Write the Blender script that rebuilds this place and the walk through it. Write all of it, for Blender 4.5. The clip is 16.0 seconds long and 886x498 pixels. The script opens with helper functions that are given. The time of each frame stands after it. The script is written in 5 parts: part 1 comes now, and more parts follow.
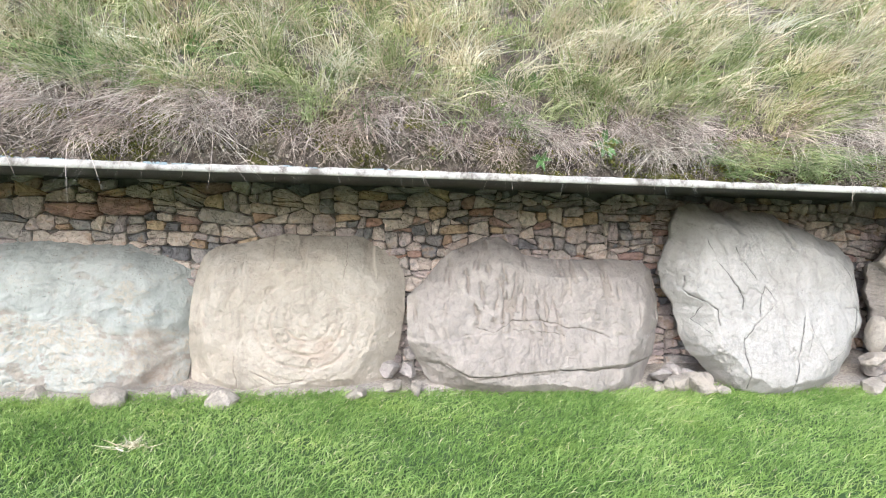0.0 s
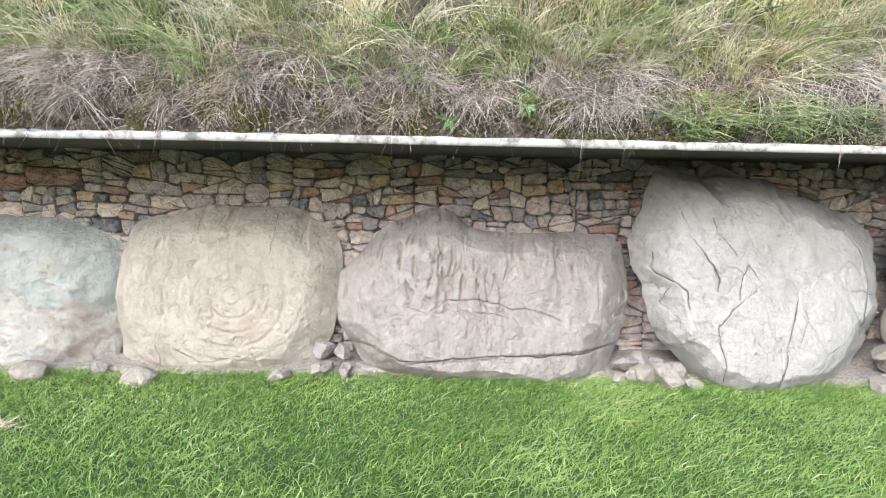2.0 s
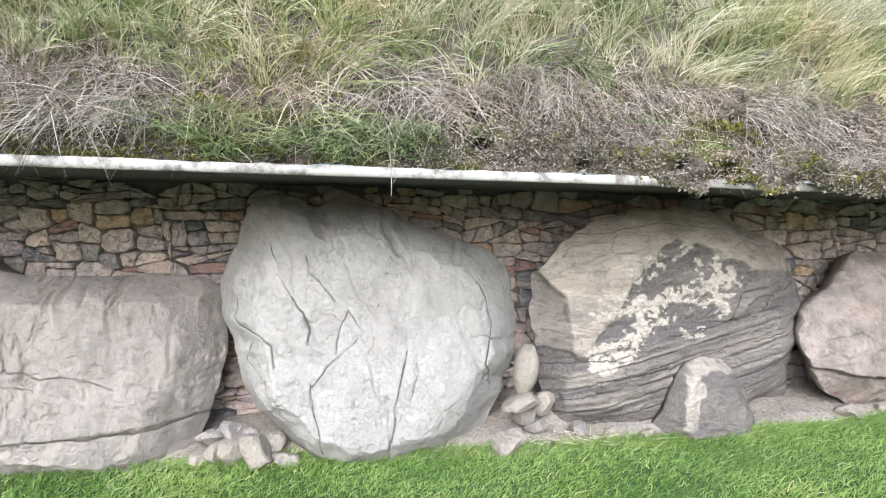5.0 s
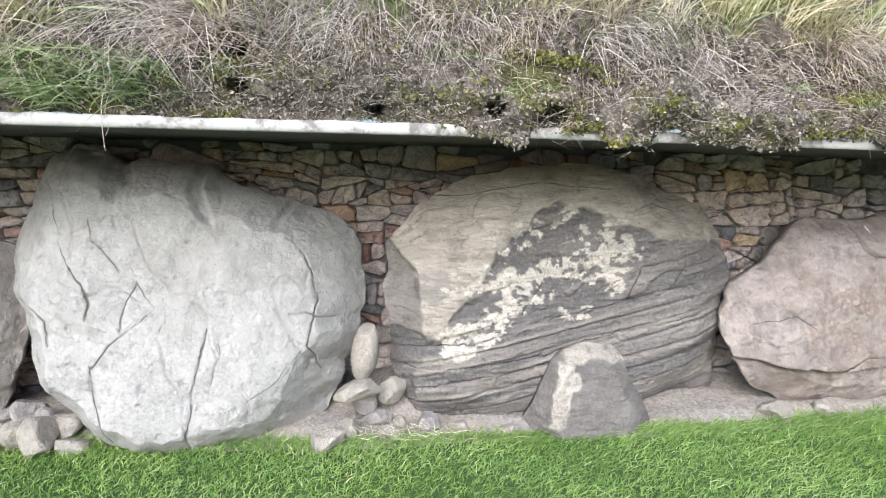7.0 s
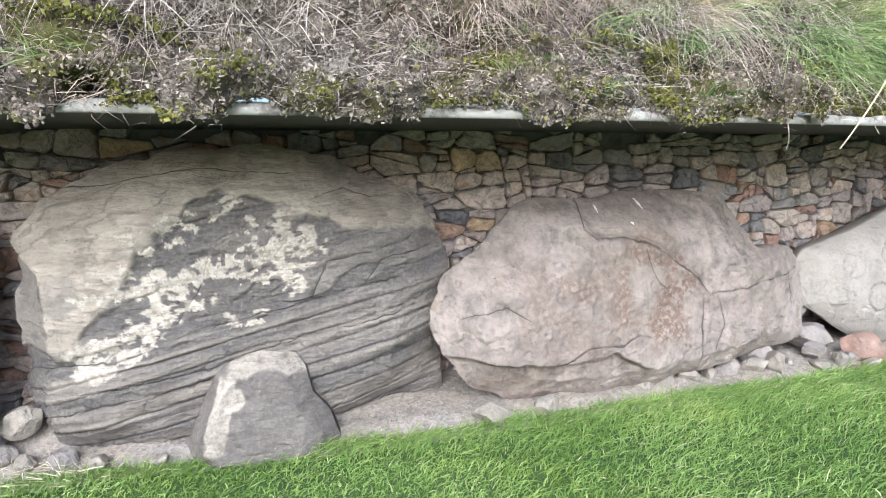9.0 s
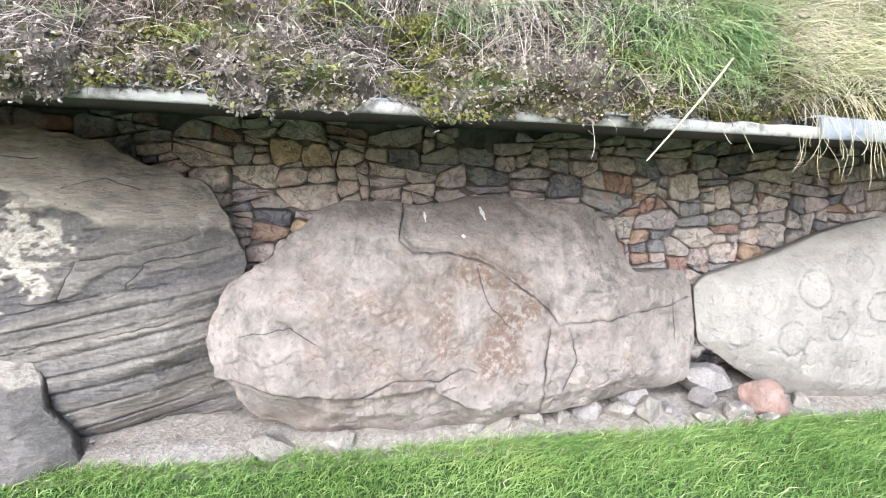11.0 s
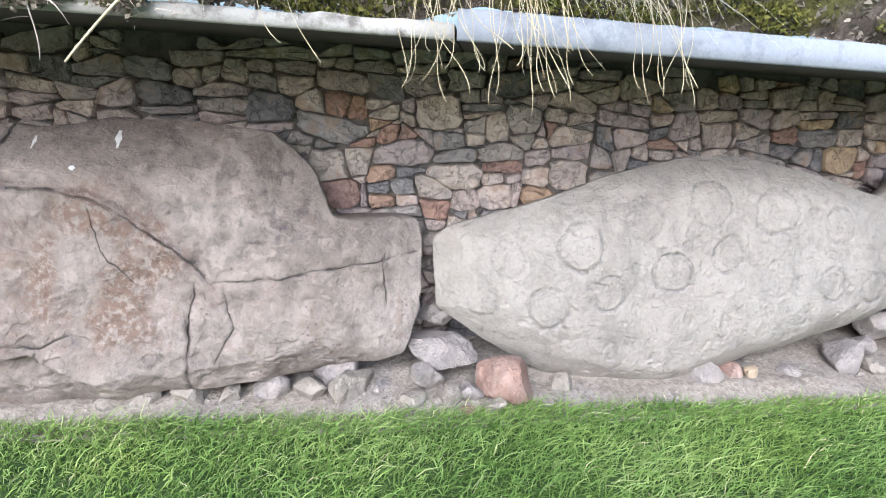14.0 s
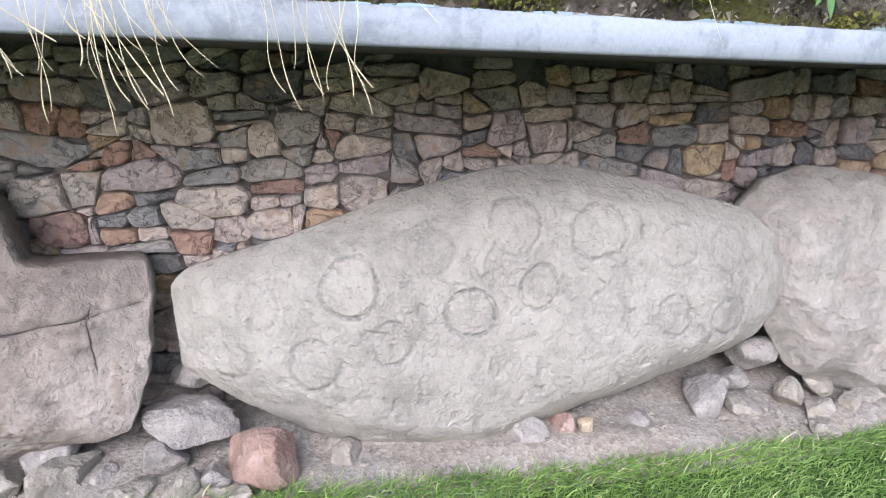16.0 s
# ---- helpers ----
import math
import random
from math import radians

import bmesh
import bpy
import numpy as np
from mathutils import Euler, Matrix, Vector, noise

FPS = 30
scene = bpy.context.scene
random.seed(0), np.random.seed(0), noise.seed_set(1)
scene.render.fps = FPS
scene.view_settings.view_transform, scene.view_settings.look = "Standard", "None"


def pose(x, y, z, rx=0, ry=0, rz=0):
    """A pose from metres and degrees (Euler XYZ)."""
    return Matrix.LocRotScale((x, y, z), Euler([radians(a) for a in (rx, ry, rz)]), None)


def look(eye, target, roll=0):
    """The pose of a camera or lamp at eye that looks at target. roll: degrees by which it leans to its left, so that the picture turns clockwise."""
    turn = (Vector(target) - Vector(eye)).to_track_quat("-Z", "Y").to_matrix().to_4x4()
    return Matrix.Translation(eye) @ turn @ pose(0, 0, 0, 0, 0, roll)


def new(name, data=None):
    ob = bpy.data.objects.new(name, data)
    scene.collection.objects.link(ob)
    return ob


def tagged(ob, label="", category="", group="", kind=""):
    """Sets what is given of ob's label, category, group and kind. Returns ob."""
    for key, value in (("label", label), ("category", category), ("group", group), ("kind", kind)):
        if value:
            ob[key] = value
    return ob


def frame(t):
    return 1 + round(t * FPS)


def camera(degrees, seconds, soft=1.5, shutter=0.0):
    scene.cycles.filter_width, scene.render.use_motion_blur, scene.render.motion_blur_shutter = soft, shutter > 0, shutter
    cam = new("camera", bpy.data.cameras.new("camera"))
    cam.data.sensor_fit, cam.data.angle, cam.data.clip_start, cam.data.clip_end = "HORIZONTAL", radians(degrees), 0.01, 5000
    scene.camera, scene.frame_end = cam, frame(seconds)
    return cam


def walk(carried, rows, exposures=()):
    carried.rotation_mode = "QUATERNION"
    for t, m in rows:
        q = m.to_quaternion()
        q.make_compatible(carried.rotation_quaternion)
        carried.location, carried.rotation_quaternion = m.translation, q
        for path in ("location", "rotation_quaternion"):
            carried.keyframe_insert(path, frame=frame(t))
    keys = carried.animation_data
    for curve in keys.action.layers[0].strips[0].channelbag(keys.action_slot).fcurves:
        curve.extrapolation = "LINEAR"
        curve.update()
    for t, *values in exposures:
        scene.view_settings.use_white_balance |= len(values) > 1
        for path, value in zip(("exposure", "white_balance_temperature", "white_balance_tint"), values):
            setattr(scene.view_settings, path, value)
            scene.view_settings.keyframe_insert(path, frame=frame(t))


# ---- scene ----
from mathutils.bvhtree import BVHTree

cam = camera(68.9, 16.0, soft=1.1)
METRES, EYE, TILT, LEAN, TURN = 12.0, 1.5, -2.3, -1.0, 0.0
ROWS = [
    (0.0, 0.0, 0.0, 0.0, -0.0, 0.0, 0.0),
    (0.5, 0.0279, 0.0162, -0.0021, -1.94, 1.69, -0.38),
    (1.0, 0.0494, 0.0332, 0.0021, 0.78, 2.12, 0.18),
    (1.5, 0.0795, 0.0406, 0.0063, 7.85, -1.73, -3.66),
    (2.0, 0.1032, 0.0499, 0.0017, 7.57, -2.71, -0.06),
    (2.5, 0.1249, 0.0701, 0.002, 5.64, -0.34, 1.16),
    (3.0, 0.1427, 0.0911, 0.0059, 4.2, -1.99, 0.25),
    (3.5, 0.1709, 0.0992, 0.0057, 8.95, -2.07, 0.91),
    (4.0, 0.1987, 0.1055, 0.0053, 4.88, -2.81, 0.82),
    (4.5, 0.2327, 0.1236, 0.0041, -1.74, -0.43, -1.81),
    (5.0, 0.2641, 0.1383, 0.0084, -5.28, -0.64, 0.63),
    (7.5, 0.4246, 0.1949, 0.0094, 1.12, -4.67, 0.31),
    (8.0, 0.4572, 0.2012, 0.0083, -2.76, -4.43, 1.42),
    (8.5, 0.4914, 0.2178, 0.0082, -6.32, -3.04, -0.51),
    (9.0, 0.524, 0.2299, 0.0056, -5.85, -5.42, 2.22),
    (11.5, 0.6792, 0.2848, 0.0091, -0.41, -6.2, -1.05),
    (12.0, 0.7102, 0.2995, 0.0063, -3.52, -4.89, -0.61),
    (12.5, 0.7389, 0.3175, 0.0104, -7.21, -7.08, -1.15),
    (13.0, 0.7641, 0.3279, 0.0052, -5.07, -10.13, -1.67),
    (13.5, 0.7903, 0.3317, 0.0084, 3.58, -12.2, -1.86),
    (14.0, 0.8089, 0.3426, 0.0082, 2.87, -12.44, -1.73),
    (14.5, 0.8298, 0.3662, 0.0103, 0.47, -12.43, -1.0),
    (15.0, 0.842, 0.3804, 0.0105, 1.02, -14.56, -1.34),
    (15.5, 0.8617, 0.3917, 0.0113, 2.37, -13.25, 0.74),
    (16.0, 0.8911, 0.4039, 0.013, 0.79, -12.85, 0.28),
]
walk(cam, [(t, pose(0, 0, EYE, TILT, LEAN, TURN) @ pose(METRES * x, METRES * y, METRES * z, 90 + pitch, roll, yaw)) for t, x, y, z, yaw, pitch, roll in ROWS],
     [(0.0, 1.43, 5450, 10), (5.0, 1.36, 5400, 10), (9.0, 1.4, 5300, 9), (11.5, 1.69, 5250, 9), (12.5, 1.6, 5250, 10), (13.5, 1.42, 5250, 11), (16.0, 1.24, 5280, 14)])

# ---- world and light: a bright overcast day ----
world = bpy.data.worlds.new("overcast_sky")
scene.world = world
world.use_nodes = True
wn = world.node_tree
sky = wn.nodes.new("ShaderNodeTexSky")
sky.sky_type, sky.sun_disc = "NISHITA", False
SUN_EL, SUN_AZ = 31.0, 191.0
sky.sun_elevation, sky.sun_rotation = radians(SUN_EL), radians(SUN_AZ)
sky.air_density, sky.dust_density, sky.ozone_density = 1.0, 5.0, 1.0
wn.nodes["Background"].inputs["Strength"].default_value = 0.13
wn.links.new(sky.outputs["Color"], wn.nodes["Background"].inputs["Color"])
sun_data = bpy.data.lights.new("sun", "SUN")
sun_data.energy, sun_data.angle, sun_data.color = 1.75, radians(50), (1.0, 0.98, 0.95)
sun = new("sun", sun_data)
a, e = radians(SUN_AZ), radians(SUN_EL)
sun.matrix_world = look((0, 0, 30), Vector((0, 0, 30)) - Vector((math.sin(a) * math.cos(e), math.cos(a) * math.cos(e), math.sin(e))))


# ---- plan curves: the kerb runs along x and bends away ----
def curve_y(x, xs, ys):
    """A smoothed polyline y(x)."""
    return sum(np.interp(np.asarray(x, float) + d, xs, ys) for d in (-0.6, -0.3, 0.0, 0.3, 0.6)) / 5


def lip_y(x):
    return curve_y(x, [-8, -0.4, 1.1, 2.5, 5.1, 6.5, 8.2, 9.4, 10.5, 12.5, 20], [3.45, 4.58, 4.81, 5.05, 5.42, 5.67, 5.98, 6.32, 6.62, 7.2, 9.6])


def wall_y(x):
    return curve_y(x, [-8, -3, 0, 2, 5, 7.8, 8.8, 10.3, 12.1, 20], [4.75, 5.62, 6.14, 6.55, 6.98, 7.36, 7.52, 7.96, 8.46, 11.2])


def lawn_y(x):
    return curve_y(x, [-8, -3.5, -1.7, 0, 2, 4, 5.4, 6.7, 7.8, 9, 10.4, 11.5, 12.6, 20], [4.45, 5.2, 5.42, 5.72, 5.95, 6.0, 6.2, 6.38, 6.66, 6.84, 7.17, 7.38, 7.62, 9.9])


def lip_z(x):
    return np.interp(x, [-6, 0, 5, 9, 12, 18], [1.83, 1.815, 1.785, 1.735, 1.695, 1.66])


# ---- numeric noise ----
def hash01(i, j, k, seed):
    h = (i * 374761393 + j * 668265263 + k * 2147483647 + seed * 974634777) & 0xFFFFFFFF
    h = ((h ^ (h >> 13)) * 1274126177) & 0xFFFFFFFF
    h = ((h ^ (h >> 16)) * 2246822519) & 0xFFFFFFFF
    return ((h ^ (h >> 15)) & 0xFFFFFF) / float(0xFFFFFF)


def vnoise(x, y, z=0.0, seed=0):
    x, y, z = np.broadcast_arrays(np.asarray(x, float), np.asarray(y, float), np.asarray(z, float))
    i, j, k = (np.floor(v).astype(np.int64) for v in (x, y, z))
    fx, fy, fz = x - i, y - j, z - k
    fx, fy, fz = (f * f * (3 - 2 * f) for f in (fx, fy, fz))
    total = 0
    for di, wx in ((0, 1 - fx), (1, fx)):
        for dj, wy in ((0, 1 - fy), (1, fy)):
            for dk, wz in ((0, 1 - fz), (1, fz)):
                total = total + wx * wy * wz * hash01(i + di, j + dj, k + dk, seed)
    return total * 2 - 1


def fbm(x, y, z=0.0, octaves=4, seed=0):
    total, amp = 0, 1.0
    for o in range(octaves):
        total = total + amp * vnoise(np.asarray(x) * 2**o, np.asarray(y) * 2**o, np.asarray(z) * 2**o, seed + o)
        amp *= 0.5
    return total / 1.6


def smooth(v, lo, hi):
    t = np.clip((np.asarray(v, float) - lo) / (hi - lo), 0, 1)
    return t * t * (3 - 2 * t)


# ---- mesh helpers ----
def mesh_of(name, verts, faces, material, attributes=None, shade=True):
    """A mesh from arrays; faces is one (n, 3) or (n, 4) array, or a list of such arrays."""
    me = bpy.data.meshes.new(name)
    groups = faces if isinstance(faces, list) else [faces]
    groups = [np.asarray(g, np.int64) for g in groups if len(g)]
    verts = np.asarray(verts, np.float32)
    sizes = np.concatenate([np.full(len(g), g.shape[1]) for g in groups])
    starts = np.concatenate([[0], np.cumsum(sizes)[:-1]])
    me.vertices.add(len(verts))
    me.vertices.foreach_set("co", verts.ravel())
    me.loops.add(int(sizes.sum()))
    me.loops.foreach_set("vertex_index", np.concatenate([g.ravel() for g in groups]).astype(np.int32))
    me.polygons.add(len(sizes))
    me.polygons.foreach_set("loop_start", starts.astype(np.int32))
    me.polygons.foreach_set("loop_total", sizes.astype(np.int32))
    me.polygons.foreach_set("use_smooth", np.full(len(sizes), bool(shade)))
    for key, values in (attributes or {}).items():
        layer = me.attributes.new(key, "FLOAT", "POINT")
        layer.data.foreach_set("value", np.asarray(values, np.float32))
    me.update(calc_edges=True)
    me.materials.append(material)
    return me


def thing(name, me, label, category, group="", kind=""):
    return tagged(new(name, me), label, category, group, kind)


def part_of(name, me, parent, label="", kind=""):
    ob = new(name, me)
    ob.parent = parent
    return tagged(ob, label, kind=kind)


def grid_faces(rows, cols, closed=False):
    i, j = np.meshgrid(np.arange(rows - 1), np.arange(cols if closed else cols - 1), indexing="ij")
    k = (j + 1) % cols
    return np.stack([i * cols + j, i * cols + k, (i + 1) * cols + k, (i + 1) * cols + j], -1).reshape(-1, 4)


# ---- materials ----
def node_material(name):
    m = bpy.data.materials.new(name)
    m.use_nodes = True
    return m, m.node_tree.nodes, m.node_tree.links, m.node_tree.nodes["Principled BSDF"]


def noise_node(n, l, coord, scale, detail=6, rough=0.6, stretch=None):
    t = n.new("ShaderNodeTexNoise")
    t.inputs["Scale"].default_value, t.inputs["Detail"].default_value, t.inputs["Roughness"].default_value = scale, detail, rough
    if stretch:
        mp = n.new("ShaderNodeMapping")
        mp.inputs["Scale"].default_value = stretch
        l.new(coord, mp.inputs["Vector"])
        coord = mp.outputs["Vector"]
    l.new(coord, t.inputs["Vector"])
    return t.outputs["Fac"]


def ramp_node(n, l, fac, stops):
    r = n.new("ShaderNodeValToRGB")
    while len(r.color_ramp.elements) < len(stops):
        r.color_ramp.elements.new(0.5)
    for el, (p, c) in zip(r.color_ramp.elements, stops):
        el.position, el.color = p, (*c, 1) if len(c) == 3 else c
    l.new(fac, r.inputs["Fac"])
    return r.outputs["Color"]


def mix_node(n, l, fac, a, b, blend="MIX"):
    m = n.new("ShaderNodeMix")
    m.data_type, m.blend_type = "RGBA", blend
    for socket, value in ((m.inputs["Factor"], fac), (m.inputs["A"], a), (m.inputs["B"], b)):
        if isinstance(value, (int, float)):
            socket.default_value = value
        elif isinstance(value, tuple):
            socket.default_value = (*value, 1)
        else:
            l.new(value, socket)
    return m.outputs["Result"]


def grey(v):
    return (v, v, v)


def bump_node(n, l, bsdf, height, strength=0.4, distance=0.01):
    b = n.new("ShaderNodeBump")
    b.inputs["Strength"].default_value, b.inputs["Distance"].default_value = strength, distance
    l.new(height, b.inputs["Height"])
    l.new(b.outputs["Normal"], bsdf.inputs["Normal"])


def attr_node(n, key):
    t = n.new("ShaderNodeAttribute")
    t.attribute_name = key
    return t.outputs["Fac"]


def stone_material(name, base, second, mark=(0.18, 0.16, 0.14), patch=(0.7, 0.68, 0.6), scale=1.6, stretch=None, rough=0.85, grain=0.5, peck=0.8):
    """Weathered stone: broad stains, blotches, fine grain, grooves by 'mark' and lichen by 'patch'."""
    m, n, l, bsdf = node_material(name)
    co = n.new("ShaderNodeTexCoord").outputs["Object"]
    broad = noise_node(n, l, co, scale, 5, 0.6, stretch)
    mid = noise_node(n, l, co, scale * 6, 6, 0.65, stretch)
    fine = noise_node(n, l, co, 60, 4, 0.7)
    blot = noise_node(n, l, co, scale * 3.1 + 1.0, 8, 0.72, stretch)
    col = mix_node(n, l, ramp_node(n, l, broad, [(0.36, grey(0)), (0.64, grey(1))]), base, second)
    col = mix_node(n, l, 1.5 * grain, col, ramp_node(n, l, mid, [(0.28, grey(0.52)), (0.46, grey(0.96)), (0.72, grey(1.16))]), "MULTIPLY")
    col = mix_node(n, l, grain, col, ramp_node(n, l, fine, [(0.25, grey(0.78)), (0.5, grey(1.0)), (0.8, grey(1.1))]), "MULTIPLY")
    col = mix_node(n, l, ramp_node(n, l, blot, [(0.33, grey(min(0.5, 0.8 * grain))), (0.43, grey(0))]), col, mark)
    col = mix_node(n, l, ramp_node(n, l, blot, [(0.56, grey(0)), (0.63, grey(min(0.5, 0.9 * grain)))]), col, patch)
    drip = noise_node(n, l, co, 7, 5, 0.65, (1.0, 1.0, 0.22))
    col = mix_node(n, l, 0.55, col, ramp_node(n, l, drip, [(0.34, grey(0.72)), (0.48, grey(1.0)), (0.7, grey(1.14))]), "MULTIPLY")
    speck = n.new("ShaderNodeTexVoronoi")
    speck.inputs["Scale"].default_value = 30
    l.new(co, speck.inputs["Vector"])
    pits = mix_node(n, l, 1.0, ramp_node(n, l, speck.outputs["Distance"], [(0.1, grey(0.75)), (0.22, grey(0))]), ramp_node(n, l, noise_node(n, l, co, 5, 4), [(0.48, grey(0)), (0.62, grey(1))]), "MULTIPLY")
    col = mix_node(n, l, pits, col, mark)
    flaky = mix_node(n, l, 1.0, ramp_node(n, l, noise_node(n, l, co, 30, 7, 0.75), [(0.42, grey(0.0)), (0.53, grey(1))]), attr_node(n, "patch"), "MULTIPLY")
    col = mix_node(n, l, flaky, col, mix_node(n, l, ramp_node(n, l, fine, [(0.3, grey(0)), (0.7, grey(1))]), tuple(0.8 * c for c in patch), patch))
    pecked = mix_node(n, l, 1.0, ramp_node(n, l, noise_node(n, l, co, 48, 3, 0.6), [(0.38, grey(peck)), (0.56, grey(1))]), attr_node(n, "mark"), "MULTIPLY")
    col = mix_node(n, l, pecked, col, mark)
    # fissures: thin where the signed distance crosses nought, near the fissure only
    wander = n.new("ShaderNodeMath")
    wander.operation = "MULTIPLY_ADD"
    l.new(noise_node(n, l, co, 34, 4, 0.6), wander.inputs[0])
    wander.inputs[1].default_value = 0.012
    l.new(attr_node(n, "fissure"), wander.inputs[2])
    gap = n.new("ShaderNodeMath")
    gap.operation = "SUBTRACT"
    l.new(wander.outputs[0], gap.inputs[0])
    gap.inputs[1].default_value = 0.006
    gap_abs = n.new("ShaderNodeMath")
    gap_abs.operation = "ABSOLUTE"
    l.new(gap.outputs[0], gap_abs.inputs[0])
    thin = n.new("ShaderNodeMapRange")
    for key, value in (("From Min", 0.0022), ("From Max", 0.0062), ("To Min", 1.0), ("To Max", 0.0)):
        thin.inputs[key].default_value = value
    l.new(gap_abs.outputs[0], thin.inputs["Value"])
    by_it = n.new("ShaderNodeMapRange")
    for key, value in (("From Min", 0.016), ("From Max", 0.024), ("To Min", 1.0), ("To Max", 0.0)):
        by_it.inputs[key].default_value = value
    l.new(attr_node(n, "fissure_reach"), by_it.inputs["Value"])
    split = mix_node(n, l, 1.0, thin.outputs[0], by_it.outputs[0], "MULTIPLY")
    split = mix_node(n, l, 1.0, split, ramp_node(n, l, noise_node(n, l, co, 7, 4), [(0.4, grey(0.15)), (0.56, grey(0.85))]), "MULTIPLY")
    col = mix_node(n, l, split, col, tuple(0.5 * c for c in mark))
    l.new(col, bsdf.inputs["Base Color"])
    bsdf.inputs["Roughness"].default_value = rough
    bsdf.inputs["Specular IOR Level"].default_value = 0.25
    scarp = mix_node(n, l, 0.5, ramp_node(n, l, blot, [(0.45, grey(0)), (0.5, grey(1))]), ramp_node(n, l, noise_node(n, l, co, 13, 5, 0.6, stretch), [(0.5, grey(0)), (0.55, grey(1))]))
    h = mix_node(n, l, 0.12, mix_node(n, l, 0.5, mid, blot), fine)
    h = mix_node(n, l, 0.16, h, scarp)
    h = mix_node(n, l, split, h, (0, 0, 0))
    bump_node(n, l, bsdf, h, 0.75, 0.045)
    return m


def blade_material(name, stops, rough=0.6):
    m, n, l, bsdf = node_material(name)
    col = ramp_node(n, l, attr_node(n, "tone"), stops)
    co = n.new("ShaderNodeTexCoord").outputs["Object"]
    col = mix_node(n, l, 0.7, col, ramp_node(n, l, noise_node(n, l, co, 1.3, 4), [(0.3, (0.72, 0.78, 0.7)), (0.5, (1, 1, 1)), (0.7, (1.2, 1.12, 0.95))]), "MULTIPLY")
    l.new(col, bsdf.inputs["Base Color"])
    bsdf.inputs["Roughness"].default_value = rough
    bsdf.inputs["Specular IOR Level"].default_value = 0.25
    thin = n.new("ShaderNodeBsdfTranslucent")
    l.new(col, thin.inputs["Color"])
    both = n.new("ShaderNodeMixShader")
    both.inputs["Fac"].default_value = 0.35
    l.new(bsdf.outputs["BSDF"], both.inputs[1])
    l.new(thin.outputs["BSDF"], both.inputs[2])
    l.new(both.outputs["Shader"], n["Material Output"].inputs["Surface"])
    return m


MAT_LAWN = blade_material("lawn_blade", [(0.0, (0.075, 0.14, 0.026)), (0.5, (0.2, 0.31, 0.075)), (0.88, (0.38, 0.49, 0.17)), (1.0, (0.56, 0.53, 0.33))])
MAT_GREEN = blade_material("bank_green", [(0.0, (0.10, 0.135, 0.045)), (0.4, (0.27, 0.32, 0.13)), (0.75, (0.46, 0.49, 0.26)), (1.0, (0.64, 0.62, 0.42))])
MAT_STRAW = blade_material("bank_straw", [(0.0, (0.3, 0.25, 0.16)), (0.4, (0.55, 0.49, 0.34)), (0.8, (0.73, 0.67, 0.5)), (1.0, (0.82, 0.79, 0.66))])
MAT_THATCH = blade_material("bank_thatch", [(0.0, (0.15, 0.115, 0.095)), (0.4, (0.42, 0.35, 0.31)), (0.75, (0.6, 0.525, 0.475)), (1.0, (0.74, 0.68, 0.6))])
MAT_REED = blade_material("bank_reed", [(0.0, (0.06, 0.13, 0.04)), (0.5, (0.18, 0.28, 0.10)), (1.0, (0.42, 0.48, 0.24))])
MAT_MOSS = blade_material("moss", [(0.0, (0.06, 0.068, 0.014)), (0.5, (0.17, 0.17, 0.036)), (1.0, (0.3, 0.28, 0.08))], 0.9)
MAT_CRUMB = blade_material("dead_litter", [(0.0, (0.055, 0.046, 0.036)), (0.5, (0.275, 0.237, 0.2)), (1.0, (0.53, 0.465, 0.395))], 0.95)


def ground_material():
    m, n, l, bsdf = node_material("turf")
    co = n.new("ShaderNodeTexCoord").outputs["Object"]
    col = mix_node(n, l, ramp_node(n, l, noise_node(n, l, co, 1.1, 6), [(0.35, grey(0)), (0.65, grey(1))]), (0.04, 0.08, 0.015), (0.07, 0.12, 0.025))
    col = mix_node(n, l, 0.8, col, ramp_node(n, l, noise_node(n, l, co, 60, 4), [(0.3, grey(0.5)), (0.7, grey(1.2))]), "MULTIPLY")
    l.new(col, bsdf.inputs["Base Color"])
    bsdf.inputs["Roughness"].default_value = 0.95
    return m


def soil_material():
    m, n, l, bsdf = node_material("mossy_soil")
    co = n.new("ShaderNodeTexCoord").outputs["Object"]
    mid = noise_node(n, l, co, 9, 8, 0.7)
    fine = noise_node(n, l, co, 60, 6, 0.7)
    col = ramp_node(n, l, mid, [(0.3, (0.03, 0.025, 0.02)), (0.5, (0.135, 0.113, 0.092)), (0.7, (0.29, 0.25, 0.21))])
    col = mix_node(n, l, ramp_node(n, l, noise_node(n, l, co, 2.6, 5), [(0.51, grey(0)), (0.58, grey(0.85))]), col, (0.1, 0.1, 0.026))
    col = mix_node(n, l, 0.9, col, ramp_node(n, l, fine, [(0.3, grey(0.45)), (0.7, grey(1.25))]), "MULTIPLY")
    l.new(col, bsdf.inputs["Base Color"])
    bsdf.inputs["Roughness"].default_value = 1.0
    bsdf.inputs["Specular IOR Level"].default_value = 0.1
    bump_node(n, l, bsdf, mix_node(n, l, 0.5, mid, fine), 1.0, 0.03)
    return m


